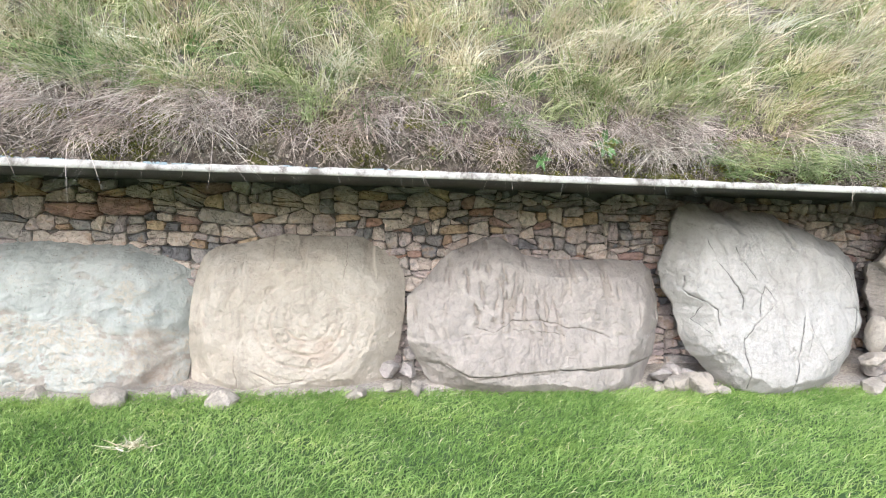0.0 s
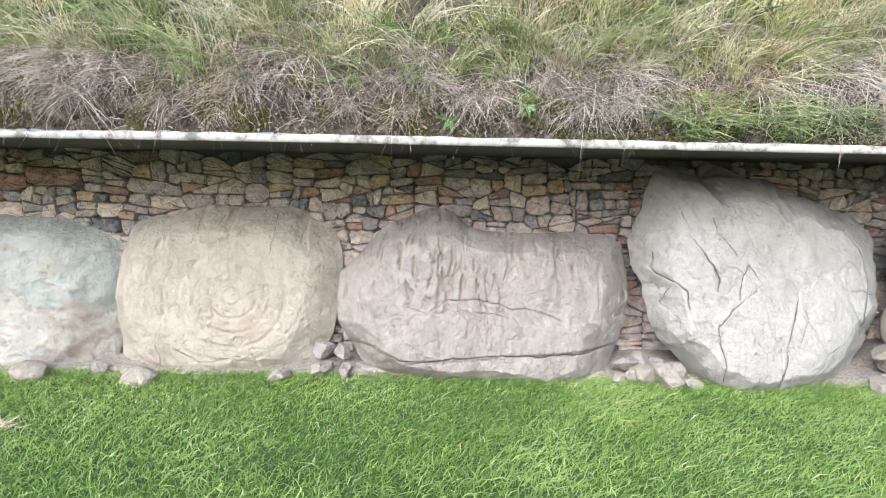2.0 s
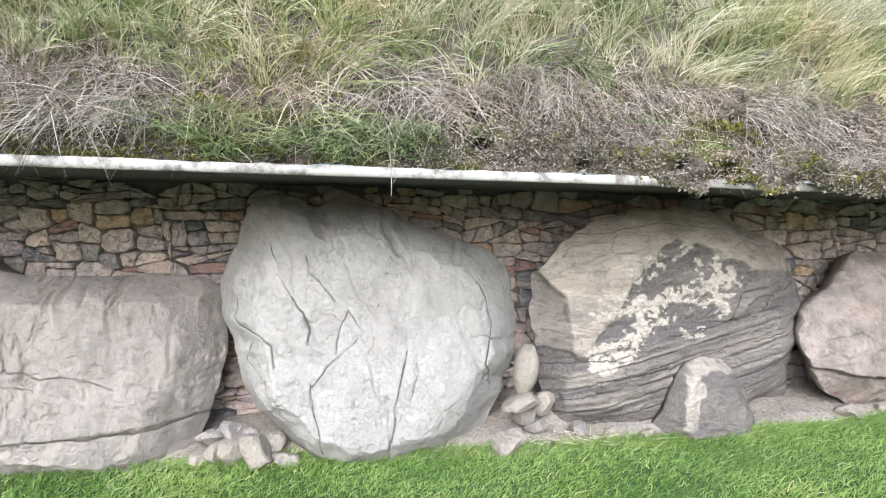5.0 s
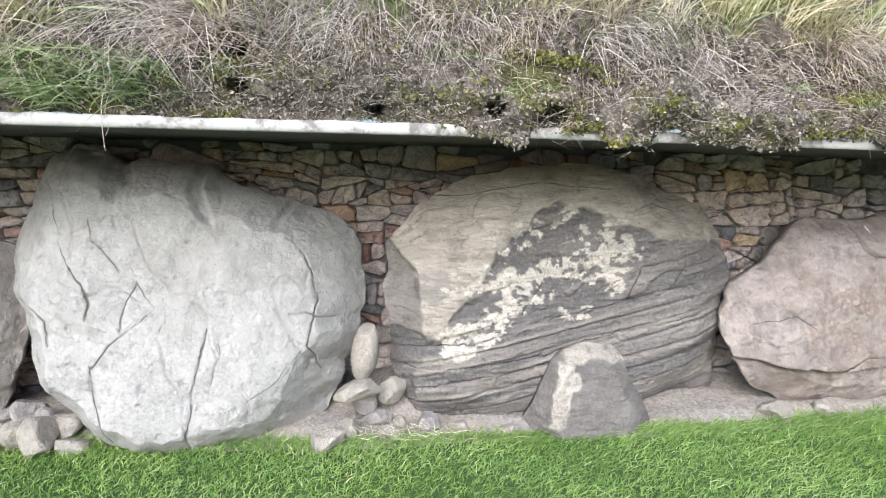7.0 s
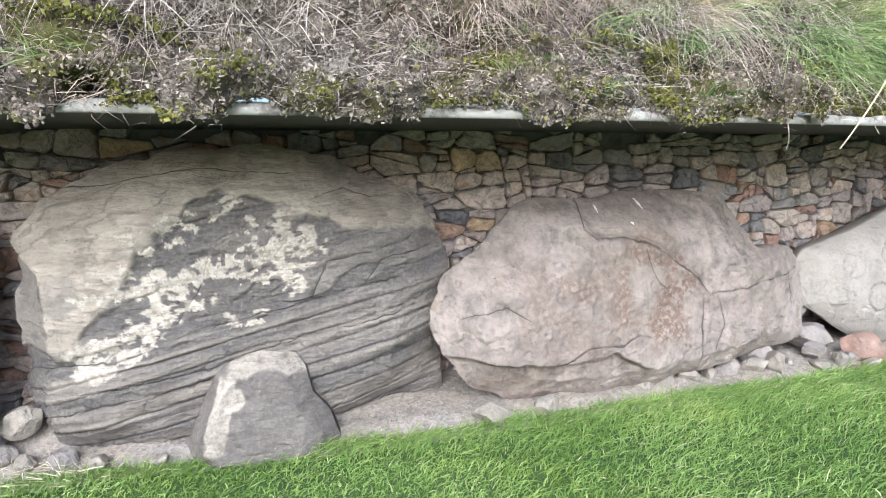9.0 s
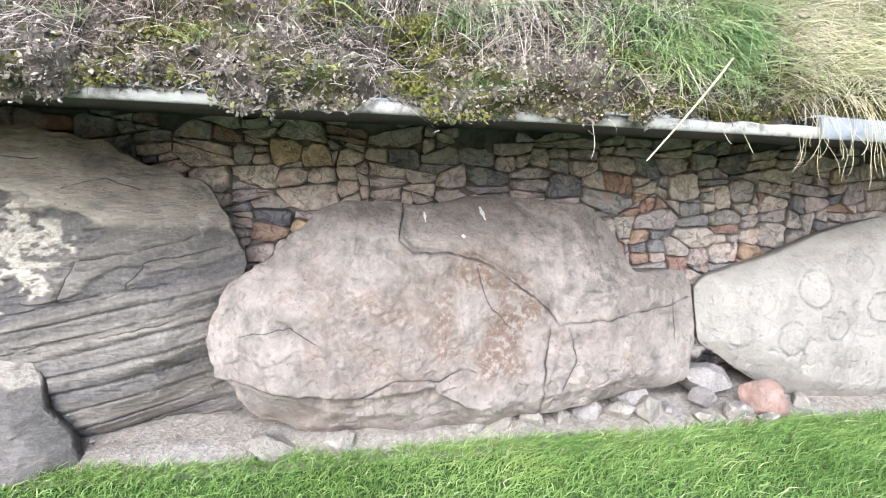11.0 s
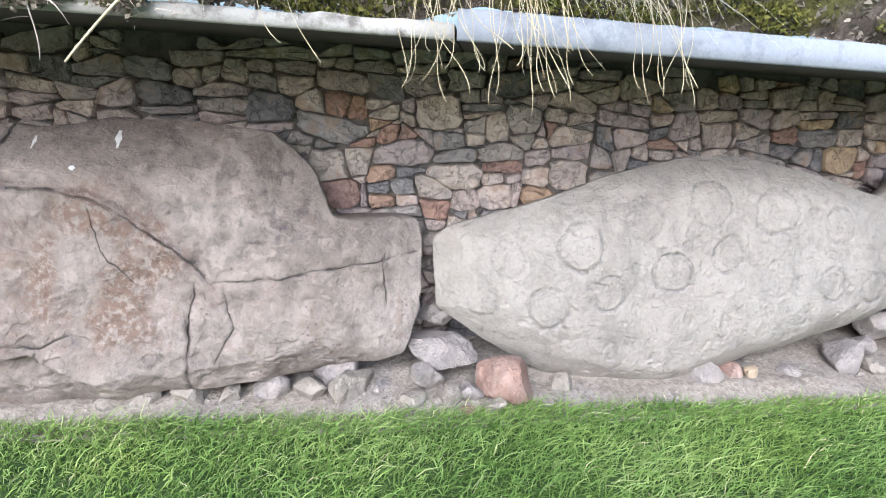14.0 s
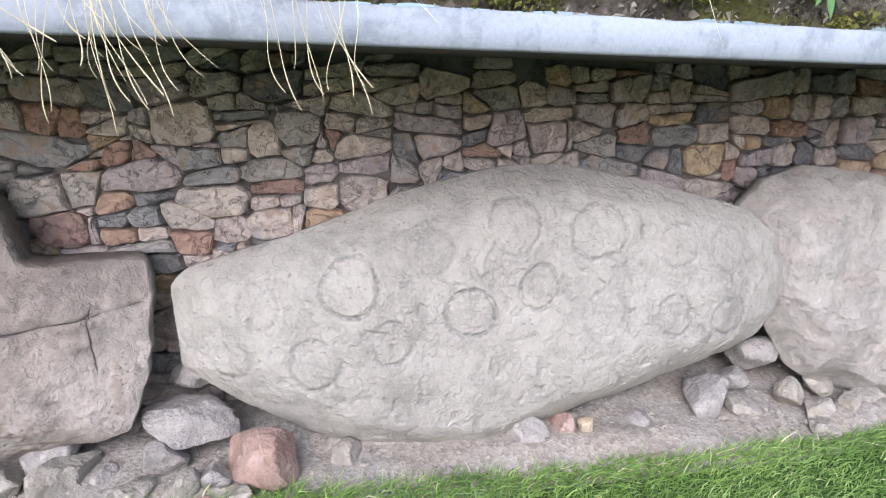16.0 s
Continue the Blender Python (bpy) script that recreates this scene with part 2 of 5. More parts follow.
def gravel_material():
    m, n, l, bsdf = node_material("gravelly_earth")
    co = n.new("ShaderNodeTexCoord").outputs["Object"]
    col = mix_node(n, l, ramp_node(n, l, noise_node(n, l, co, 2.2, 6), [(0.4, grey(0)), (0.62, grey(1))]), (0.29, 0.25, 0.205), (0.285, 0.255, 0.225))
    vor = n.new("ShaderNodeTexVoronoi")
    vor.inputs["Scale"].default_value = 46
    l.new(co, vor.inputs["Vector"])
    col = mix_node(n, l, 0.7, col, ramp_node(n, l, vor.outputs["Color"], [(0.15, (0.62, 0.58, 0.55)), (0.5, grey(0.95)), (0.9, grey(1.25))]), "MULTIPLY")
    fine = noise_node(n, l, co, 130, 5, 0.75)
    col = mix_node(n, l, 0.8, col, ramp_node(n, l, fine, [(0.3, grey(0.6)), (0.7, grey(1.2))]), "MULTIPLY")
    l.new(col, bsdf.inputs["Base Color"])
    bsdf.inputs["Roughness"].default_value = 0.95
    bump_node(n, l, bsdf, mix_node(n, l, 0.5, vor.outputs["Distance"], fine), 0.8, 0.015)
    return m


def rubble_material():
    """Wall stones: each has its own tone, from greys and browns to ochre and rust."""
    m, n, l, bsdf = node_material("rubble_stone")
    co = n.new("ShaderNodeTexCoord").outputs["Object"]
    col = ramp_node(n, l, attr_node(n, "tone"), [(0.0, (0.130, 0.125, 0.131)), (0.09, (0.242, 0.228, 0.223)), (0.24, (0.372, 0.323, 0.285)), (0.42, (0.476, 0.400, 0.338)), (0.55, (0.407, 0.339, 0.303)), (0.68, (0.346, 0.292, 0.285)), (0.78, (0.433, 0.331, 0.215)), (0.86, (0.372, 0.259, 0.175)), (0.93, (0.285, 0.193, 0.167)), (1.0, (0.311, 0.190, 0.136))])
    own = n.new("ShaderNodeObjectInfo").outputs["Random"]
    shift = n.new("ShaderNodeVectorMath")
    shift.operation = "ADD"
    spread = n.new("ShaderNodeCombineXYZ")
    reach = n.new("ShaderNodeMath")
    reach.operation = "MULTIPLY"
    reach.inputs[1].default_value = 90
    l.new(own, reach.inputs[0])
    l.new(reach.outputs[0], spread.inputs[0])
    l.new(co, shift.inputs[0])
    l.new(spread.outputs[0], shift.inputs[1])
    co = shift.outputs[0]
    mid = noise_node(n, l, co, 11, 7, 0.72)
    fine = noise_node(n, l, co, 45, 5, 0.7)
    stain = noise_node(n, l, co, 6.5, 6, 0.7)
    col = mix_node(n, l, ramp_node(n, l, stain, [(0.55, grey(0)), (0.63, grey(0.6))]), col, (0.27, 0.185, 0.125))
    col = mix_node(n, l, ramp_node(n, l, stain, [(0.34, grey(0.6)), (0.42, grey(0))]), col, (0.19, 0.185, 0.19))
    col = mix_node(n, l, 0.9, col, ramp_node(n, l, mid, [(0.3, grey(0.5)), (0.46, grey(0.95)), (0.56, grey(1.05)), (0.7, (1.5, 1.45, 1.38))]), "MULTIPLY")
    col = mix_node(n, l, 0.8, col, ramp_node(n, l, fine, [(0.25, grey(0.74)), (0.5, grey(1)), (0.75, grey(1.14))]), "MULTIPLY")
    l.new(col, bsdf.inputs["Base Color"])
    bsdf.inputs["Roughness"].default_value = 0.9
    bsdf.inputs["Specular IOR Level"].default_value = 0.2
    bump_node(n, l, bsdf, mix_node(n, l, 0.25, mix_node(n, l, 0.5, mid, ramp_node(n, l, stain, [(0.46, grey(0)), (0.5, grey(1))])), fine), 0.9, 0.03)
    return m


def concrete_material(name, base, stain, grimy):
    m, n, l, bsdf = node_material(name)
    co = n.new("ShaderNodeTexCoord").outputs["Object"]
    mid = noise_node(n, l, co, 7, 7, 0.7)
    fine = noise_node(n, l, co, 80, 5, 0.7)
    col = mix_node(n, l, ramp_node(n, l, mid, [(0.49, grey(0)), (0.62, grey(grimy))]), base, stain)
    col = mix_node(n, l, 0.5, col, ramp_node(n, l, fine, [(0.25, grey(0.7)), (0.7, grey(1.1))]), "MULTIPLY")
    l.new(col, bsdf.inputs["Base Color"])
    bsdf.inputs["Roughness"].default_value = 0.8
    bump_node(n, l, bsdf, mix_node(n, l, 0.5, mid, fine), 0.4, 0.01)
    return m


MAT_TURF, MAT_SOIL, MAT_GRAVEL, MAT_RUBBLE = ground_material(), soil_material(), gravel_material(), rubble_material()
MAT_LIP = concrete_material("weathered_concrete", (0.38, 0.365, 0.34), (0.14, 0.125, 0.11), 1.0)
MAT_LIP_GREY = concrete_material("grey_capping", (0.27, 0.288, 0.325), (0.16, 0.17, 0.195), 0.7)
# near black: the shade under the canopy is put into the slab's colour
MAT_SLAB = concrete_material("shaded_slab_concrete", (0.06, 0.055, 0.05), (0.035, 0.031, 0.028), 0.8)
MAT_JOINT = concrete_material("dark_joint", (0.12, 0.105, 0.09), (0.045, 0.04, 0.033), 0.8)

# ---- ground: lawn to the horizon ----
xs = np.concatenate([[-1500, -300, -60, -20], np.linspace(-8, 18, 53), [30, 70, 300, 1500]])
ys = np.concatenate([[-1500, -300, -60, -20, -6], np.linspace(-2, 9, 23), [14, 40, 300, 1500]])
gx, gy = np.meshgrid(xs, ys, indexing="ij")
gz = 0.012 * fbm(gx * 0.6, gy * 0.6, 0, 3, 5) - 0.02
gz[(np.abs(gx - 5) > 14) | (np.abs(gy - 4) > 7)] = -0.02
gf = grid_faces(len(xs), len(ys))[:, ::-1]
thing("ground", mesh_of("ground", np.stack([gx, gy, gz], -1).reshape(-1, 3), gf, MAT_TURF), "short green lawn reaching to the horizon", "lawn", kind="structure")

# gravelly earth strip between the lawn and the kerb
us, vs = np.linspace(-7, 17, 560), np.linspace(0, 1, 46)
px, pv = np.meshgrid(us, vs, indexing="ij")
py = lawn_y(px) - 0.12 + pv * (wall_y(px) + 0.1 - lawn_y(px) + 0.12)
pz = -0.015 + 0.06 * smooth(pv, 0.02, 0.25) + 0.05 * smooth(pv, 0.2, 0.9) + smooth(pv, 0.02, 0.2) * (0.03 * fbm(px * 3, py * 3, 0, 4, 11) + 0.008 * fbm(px * 22, py * 22, 0, 2, 12))
pz = pz + 0.13 * np.exp(-(((px - 4.38) / 0.24) ** 2)) * smooth(pv, 0.25, 0.6)
thing("earth_strip", mesh_of("earth_strip", np.stack([px, py, pz], -1).reshape(-1, 3), grid_faces(560, 46)[:, ::-1], MAT_GRAVEL), "pale gravelly earth at the foot of the kerbstones", "earth", kind="structure")

# ---- concrete canopy over the kerb ----
def canopy(name, x0, x1, thick, out, material, label, ragged, seed):
    """A slab that runs along the lip curve, with a worn front edge; the cross-section is swept along x."""
    u = np.linspace(x0, x1, int((x1 - x0) * 40))
    zb = lip_z(u)
    yl = lip_y(u) - out + ragged * 0.25 * fbm(u * 3, 0, 0, 4, seed)
    top = zb + thick + ragged * (0.25 * fbm(u * 9, 1.3, 0, 4, seed + 3) - 0.3 * smooth(fbm(u * 2.2, 4.4, 0, 3, seed + 7), 0.25, 0.5))
    back = wall_y(u) + 0.35
    rows = [(yl + 0.055, zb + 0.004), (yl + 0.012, zb), (yl, zb + 0.008), (yl - 0.001, zb + thick * 0.5), (yl + 0.002, top - 0.008), (yl + 0.010, top), (yl + 0.055, top + 0.002)]
    v = np.stack([np.stack([u, y + 0 * u, z + 0 * u], -1) for y, z in rows], 1)
    n = len(rows)
    faces = [grid_faces(len(u), n, closed=True), np.array([list(range(n))[::-1]]), np.array([[(len(u) - 1) * n + i for i in range(n)]])]
    edge = thing(name, mesh_of(name, v.reshape(-1, 3), faces, material), label, "canopy", kind="structure")
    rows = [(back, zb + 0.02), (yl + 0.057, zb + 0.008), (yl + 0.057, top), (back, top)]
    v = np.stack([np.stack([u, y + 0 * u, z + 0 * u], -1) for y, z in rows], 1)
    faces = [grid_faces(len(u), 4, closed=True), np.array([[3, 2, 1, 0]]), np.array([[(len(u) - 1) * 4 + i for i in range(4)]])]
    # the slab's underside shade comes from its near-black colour
    part_of("slab", mesh_of("slab", v.reshape(-1, 3), faces, MAT_SLAB, shade=False), edge, "mottled concrete slab with the shade of its underside in its colour")
    return edge


canopy("canopy_lip", -7.0, 9.62, 0.056, 0.0, MAT_LIP, "weathered whitish concrete canopy edge above the kerbstones", 0.034, 21)
canopy("canopy_cap", 9.63, 17.0, 0.105, 0.01, MAT_LIP_GREY, "smooth grey capped canopy edge above the kerbstones", 0.014, 31)

# ---- kerbstones ----
def closed_spline(points, count):
    """Points evenly spaced on a closed Catmull-Rom curve through the outline."""
    p = np.array(points, float)
    t = np.linspace(0, 1, 16, endpoint=False)[:, None]
    out = []
    for i in range(len(p)):
        a, b, c, d = p[i - 1], p[i], p[(i + 1) % len(p)], p[(i + 2) % len(p)]
        out.append(0.5 * (2 * b + (c - a) * t + (2 * a - 5 * b + 4 * c - d) * t**2 + (3 * b - a - 3 * c + d) * t**3) * 0.4 + 0.6 * (b + (c - b) * t))
    q = np.concatenate(out)
    q = np.concatenate([q, q[:1]])
    s = np.concatenate([[0], np.cumsum(np.linalg.norm(np.diff(q, axis=0), axis=1))])
    at = np.linspace(0, s[-1], count, endpoint=False)
    return np.stack([np.interp(at, s, q[:, i]) for i in (0, 1)], -1)


def kerbstone(label, plane, outline, material, bulge=0.15, thick=0.45, power=5, rough=0.03, relief=None, turns=420, rings=115, seed=1, group="kerbstones", name="kerbstone", edge=0.02, chamfer=0.22, angular=0.6, lines=()):
    """A big boulder slab: an outline in x and z on a leaning plane, a bulging front with relief, and a rounded back."""
    x0, y0, slope, lean, z0 = plane
    q = closed_spline(outline, turns)
    c = q.mean(0)
    t = np.linspace(0, 1, rings)
    rs = 1 - (1 - t) ** 1.5
    rs[0] = 0.004
    way = q - c
    wob = 1 + edge * fbm(q[:, 0] * 5, q[:, 1] * 5, 0, 4, seed + 40)
    back = [(0.99, 0.06), (0.94, thick * 0.4), (0.82, thick * 0.8), (0.5, thick)]
    r = np.concatenate([rs, [b[0] for b in back]])
    off = np.concatenate([-bulge * (1 - rs**power), [b[1] for b in back]])
    pts = c + (r[:, None] * wob[None])[..., None] * way[None]
    x, z = pts[..., 0], pts[..., 1]
    y = y0 + slope * (x - x0) + lean * (z - z0) + off[:, None]
    spin = np.arctan2(way[:, 1] / np.abs(way[:, 1]).max(), way[:, 0] / np.abs(way[:, 0]).max())
    fr = np.minimum(r, 1)[:, None]
    ux = fr * np.cos(spin)[None] + 0.06 * fbm(x * 3.1, z * 3.1, 0, 4, seed + 50)
    uz = fr * np.sin(spin)[None] + 0.06 * fbm(x * 3.1, z * 3.1, 9, 4, seed + 50)
    dice = np.random.default_rng(seed)
    facet = np.full(x.shape, 9.0)
    for i in range(17):
        far, way_i = (0.86, 2 * math.pi * (i + dice.uniform(-0.3, 0.3)) / 9) if i < 9 else (dice.uniform(0.25, 0.65), 2 * math.pi * (i + dice.uniform(-0.3, 0.3)) / 8)
        ax, az = far * math.cos(way_i), far * math.sin(way_i)
        facet = np.minimum(facet, 1 - 2 * (ax * ux + az * uz) + far * far)
    front = (np.arange(len(r)) < rings)[:, None]
    y = np.where(front, y + angular * bulge * ((1 - fr**power) - np.clip(2.1 * facet, 0, 1)), y)
    h = rough * fbm(x * 2.2, z * 2.2, y, 5, seed) + 0.3 * rough * fbm(x * 14, z * 14, y, 4, seed + 9)
    h = h + 0.15 * rough * smooth(np.abs(fbm(x * 5, z * 5, y + 3, 4, seed + 12)), 0.0, 0.12)
    half = np.abs(way).max(0)
    for i in range(8):
        turn = 2 * math.pi * (i + 0.8 * float(hash01(np.int64(i), np.int64(seed), np.int64(1), 3))) / 8
        start, steep = 0.5 + 0.35 * float(hash01(np.int64(i), np.int64(seed), np.int64(2), 3)), chamfer * (0.3 + 1.2 * float(hash01(np.int64(i), np.int64(seed), np.int64(4), 3)))
        reach = (x - c[0]) / half[0] * math.cos(turn) + (z - c[1]) / half[1] * math.sin(turn) + 0.04 * fbm(x * 4, z * 4, i, 3, seed + 60)
        h = h - steep * np.clip(reach - start, 0, 0.35)
    mark, patch = np.zeros_like(x), np.zeros_like(x)
    if relief:
        more, mark, patch = relief(x, z, r[:, None] * np.ones_like(x), seed)
        h = h + more
    vein = (1 - smooth(np.abs(fbm(x * 4.5, z * 4.5, y * 2 + 11, 4, seed + 70)), 0.0, 0.035)) * smooth(fbm(x * 1.8, z * 1.8, 2, 2, seed + 75), -0.1, 0.4)
    chips = smooth(fbm(x * 10, z * 10, 5, 3, seed + 80), 0.42, 0.55)
    h = h - 0.006 * vein - 0.008 * chips
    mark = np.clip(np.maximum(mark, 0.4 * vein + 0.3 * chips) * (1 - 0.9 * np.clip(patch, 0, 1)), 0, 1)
    y = y - h
    v = np.stack([x, y, z], -1).reshape(-1, 3)
    total, cols = len(r), turns
    caps = [np.array([[j, (j + 1) % cols, len(v)] for j in range(cols)])[:, ::-1], np.array([[(total - 1) * cols + j, (total - 1) * cols + (j + 1) % cols, len(v) + 1] for j in range(cols)])]
    mid = [v[:cols].mean(0), v[(total - 1) * cols:].mean(0)]
    signed, plain = fissure_field(x, z, lines, seed)
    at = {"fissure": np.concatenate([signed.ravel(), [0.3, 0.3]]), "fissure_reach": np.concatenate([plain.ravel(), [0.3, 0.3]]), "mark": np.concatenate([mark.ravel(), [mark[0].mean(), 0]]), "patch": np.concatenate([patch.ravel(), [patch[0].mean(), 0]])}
    base = Vector((c[0], y0 + slope * (c[0] - x0), float(z.min())))
    v = np.concatenate([v, mid]) - np.array(base)
    me = mesh_of(name, v, [grid_faces(total, cols, closed=True)] + caps, material, at)
    ob = thing(name, me, label, "stone", group)
    ob.location = base
    return ob


def widen(outline, x, z, k):
    """The outline grown by k about the point x, z."""
    return [(x + (a - x) * k, z + (b - z) * k) for a, b in outline]


def line_mask(x, z, pts, width):
    """1 on a polyline with points in x and z, falling to 0 at its width."""
    d = np.full(x.shape, 9.0)
    for (ax, az), (bx, bz) in zip(pts[:-1], pts[1:]):
        vx, vz = bx - ax, bz - az
        t = np.clip(((x - ax) * vx + (z - az) * vz) / (vx * vx + vz * vz), 0, 1)
        d = np.minimum(d, np.hypot(x - ax - t * vx, z - az - t * vz))
    return 1 - smooth(d, width * 0.3, width)


def cracks(x, z, lines, width, seed):
    """A shallow groove along each line."""
    wx, wz = x + 0.02 * fbm(x * 8, z * 8, 0, 3, seed), z + 0.02 * fbm(x * 8, z * 8, 7, 3, seed)
    m = np.zeros_like(x)
    for pts in lines:
        m = np.maximum(m, line_mask(wx, wz, pts, width))
    return 0.4 * m


def fissure_field(x, z, lines, seed):
    """Signed and plain distance to the nearest fissure; each line has a weight, thin ones below 1."""
    wx, wz = x + 0.02 * fbm(x * 8, z * 8, 0, 4, seed), z + 0.02 * fbm(x * 8, z * 8, 7, 4, seed)
    plain, signed = np.full(x.shape, 0.3), np.full(x.shape, 0.3)
    for weight, pts in lines:
        for (ax, az), (bx_, bz_) in zip(pts[:-1], pts[1:]):
            vx, vz = bx_ - ax, bz_ - az
            t = np.clip(((wx - ax) * vx + (wz - az) * vz) / (vx * vx + vz * vz), 0, 1)
            d = np.hypot(wx - ax - t * vx, wz - az - t * vz)
            side = np.where((wx - ax) * vz - (wz - az) * vx > 0, 1.0, -1.0)
            close = d < plain
            plain, signed = np.where(close, d, plain), np.where(close, side * d / weight, signed)
    return signed, plain


def relief_plain(x, z, r, seed):
    ripple = fbm(x * 9, z * 3, 0, 4, seed)
    return 0.012 * ripple, 0.5 * smooth(-ripple, 0.45, 0.8), 0 * x


def relief_k1(x, z, r, seed):
    line = np.interp(x, [-4.6, -3.58, -3.05, -2.57, -2.2], [0.85, 0.76, 0.66, 0.5, 0.46])
    low = smooth(line - z + 0.1 * fbm(x * 3, z * 3, 0, 4, seed), -0.04, 0.05)
    fleck = fbm(x * 11, z * 14, 0, 5, seed + 2) + 0.4 * fbm(x * 3, z * 4, 5, 2, seed + 3)
    p = low * (0.5 * smooth(fleck, -0.25, 0.0) + 0.5 * smooth(fleck + 0.25 * smooth(z, 0.3, 0.6), 0.25, 0.36))
    p = np.maximum(p, 0.8 * smooth(fbm(x * 9, z * 11, 2, 5, seed + 9) - 3 * np.hypot(x + 2.62, z - 0.82), -0.35, -0.25))
    m = np.maximum(low * smooth(-fleck, 0.1, 0.3) * 0.6, 0.8 * smooth(-np.hypot(x + 2.45, (z - 0.3) * 0.8) + 0.12 * fbm(x * 4, z * 4, 1, 4, seed), -0.25, -0.12))
    return 0.015 * fbm(x * 6, z * 10, 0, 4, seed) - 0.02 * low + 0.008 * p, m, np.clip(0.85 * p, 0, 1)


def relief_k2(x, z, r, seed):
    d = np.hypot(x + 1.16, (z - 0.62) * 1.05) + 0.035 * fbm(x * 2.5, z * 2.5, 0, 3, seed)
    ring = np.cos(d * 2 * math.pi / 0.125)
    fade = smooth(-d, -0.85, -0.3) * (0.5 + 0.7 * fbm(x * 2.2, z * 2.2, 1, 3, seed + 1) + 0.5 * smooth(-x - z, 0.2, 1.3))
    groove = smooth(-ring, 0.5, 0.98) * np.clip(fade, 0, 1)
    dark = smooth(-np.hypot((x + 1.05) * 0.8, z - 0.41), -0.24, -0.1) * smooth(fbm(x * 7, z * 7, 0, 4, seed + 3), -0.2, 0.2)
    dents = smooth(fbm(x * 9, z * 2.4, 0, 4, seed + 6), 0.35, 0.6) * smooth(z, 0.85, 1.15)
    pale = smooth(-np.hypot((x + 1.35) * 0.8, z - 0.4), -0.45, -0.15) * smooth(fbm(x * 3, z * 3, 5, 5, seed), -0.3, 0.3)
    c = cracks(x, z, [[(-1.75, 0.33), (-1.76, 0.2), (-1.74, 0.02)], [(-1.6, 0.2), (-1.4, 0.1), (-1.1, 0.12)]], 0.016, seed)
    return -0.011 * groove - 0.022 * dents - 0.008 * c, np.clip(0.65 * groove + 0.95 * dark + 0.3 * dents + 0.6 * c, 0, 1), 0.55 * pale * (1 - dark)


def relief_k3(x, z, r, seed):
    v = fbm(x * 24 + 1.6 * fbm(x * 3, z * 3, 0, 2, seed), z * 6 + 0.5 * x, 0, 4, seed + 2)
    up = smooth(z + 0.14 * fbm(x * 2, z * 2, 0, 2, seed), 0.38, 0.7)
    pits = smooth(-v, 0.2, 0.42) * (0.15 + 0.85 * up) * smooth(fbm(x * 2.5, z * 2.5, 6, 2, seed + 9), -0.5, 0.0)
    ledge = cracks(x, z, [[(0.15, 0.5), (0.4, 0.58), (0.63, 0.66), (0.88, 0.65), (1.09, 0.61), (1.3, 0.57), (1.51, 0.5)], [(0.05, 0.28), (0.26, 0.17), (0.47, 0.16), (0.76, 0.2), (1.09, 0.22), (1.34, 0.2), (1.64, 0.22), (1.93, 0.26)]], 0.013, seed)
    line = np.interp(x, [0.1, 0.63, 1.0, 1.5, 2.0], [0.47, 0.66, 0.63, 0.5, 0.48]) + 0.02 * fbm(x * 9, z, 0, 3, seed + 4)
    step = 0.02 * smooth(z - line, -0.01, 0.02)
    low = 0.04 * smooth(-z + np.interp(x, [0.0, 0.3, 1.1, 1.9], [0.28, 0.16, 0.21, 0.26]), -0.02, 0.02)
    pale = smooth(-np.abs(z - line + 0.05), -0.07, -0.01) * smooth(-np.abs(x - 0.7), -0.5, -0.1) * smooth(fbm(x * 9, z * 9, 3, 3, seed), -0.2, 0.3)
    # the mark also paints shade into the pits and along the ledges
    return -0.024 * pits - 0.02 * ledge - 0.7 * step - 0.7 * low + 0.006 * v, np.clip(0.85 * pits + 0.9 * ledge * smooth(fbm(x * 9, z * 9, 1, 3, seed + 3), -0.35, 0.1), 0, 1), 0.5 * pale


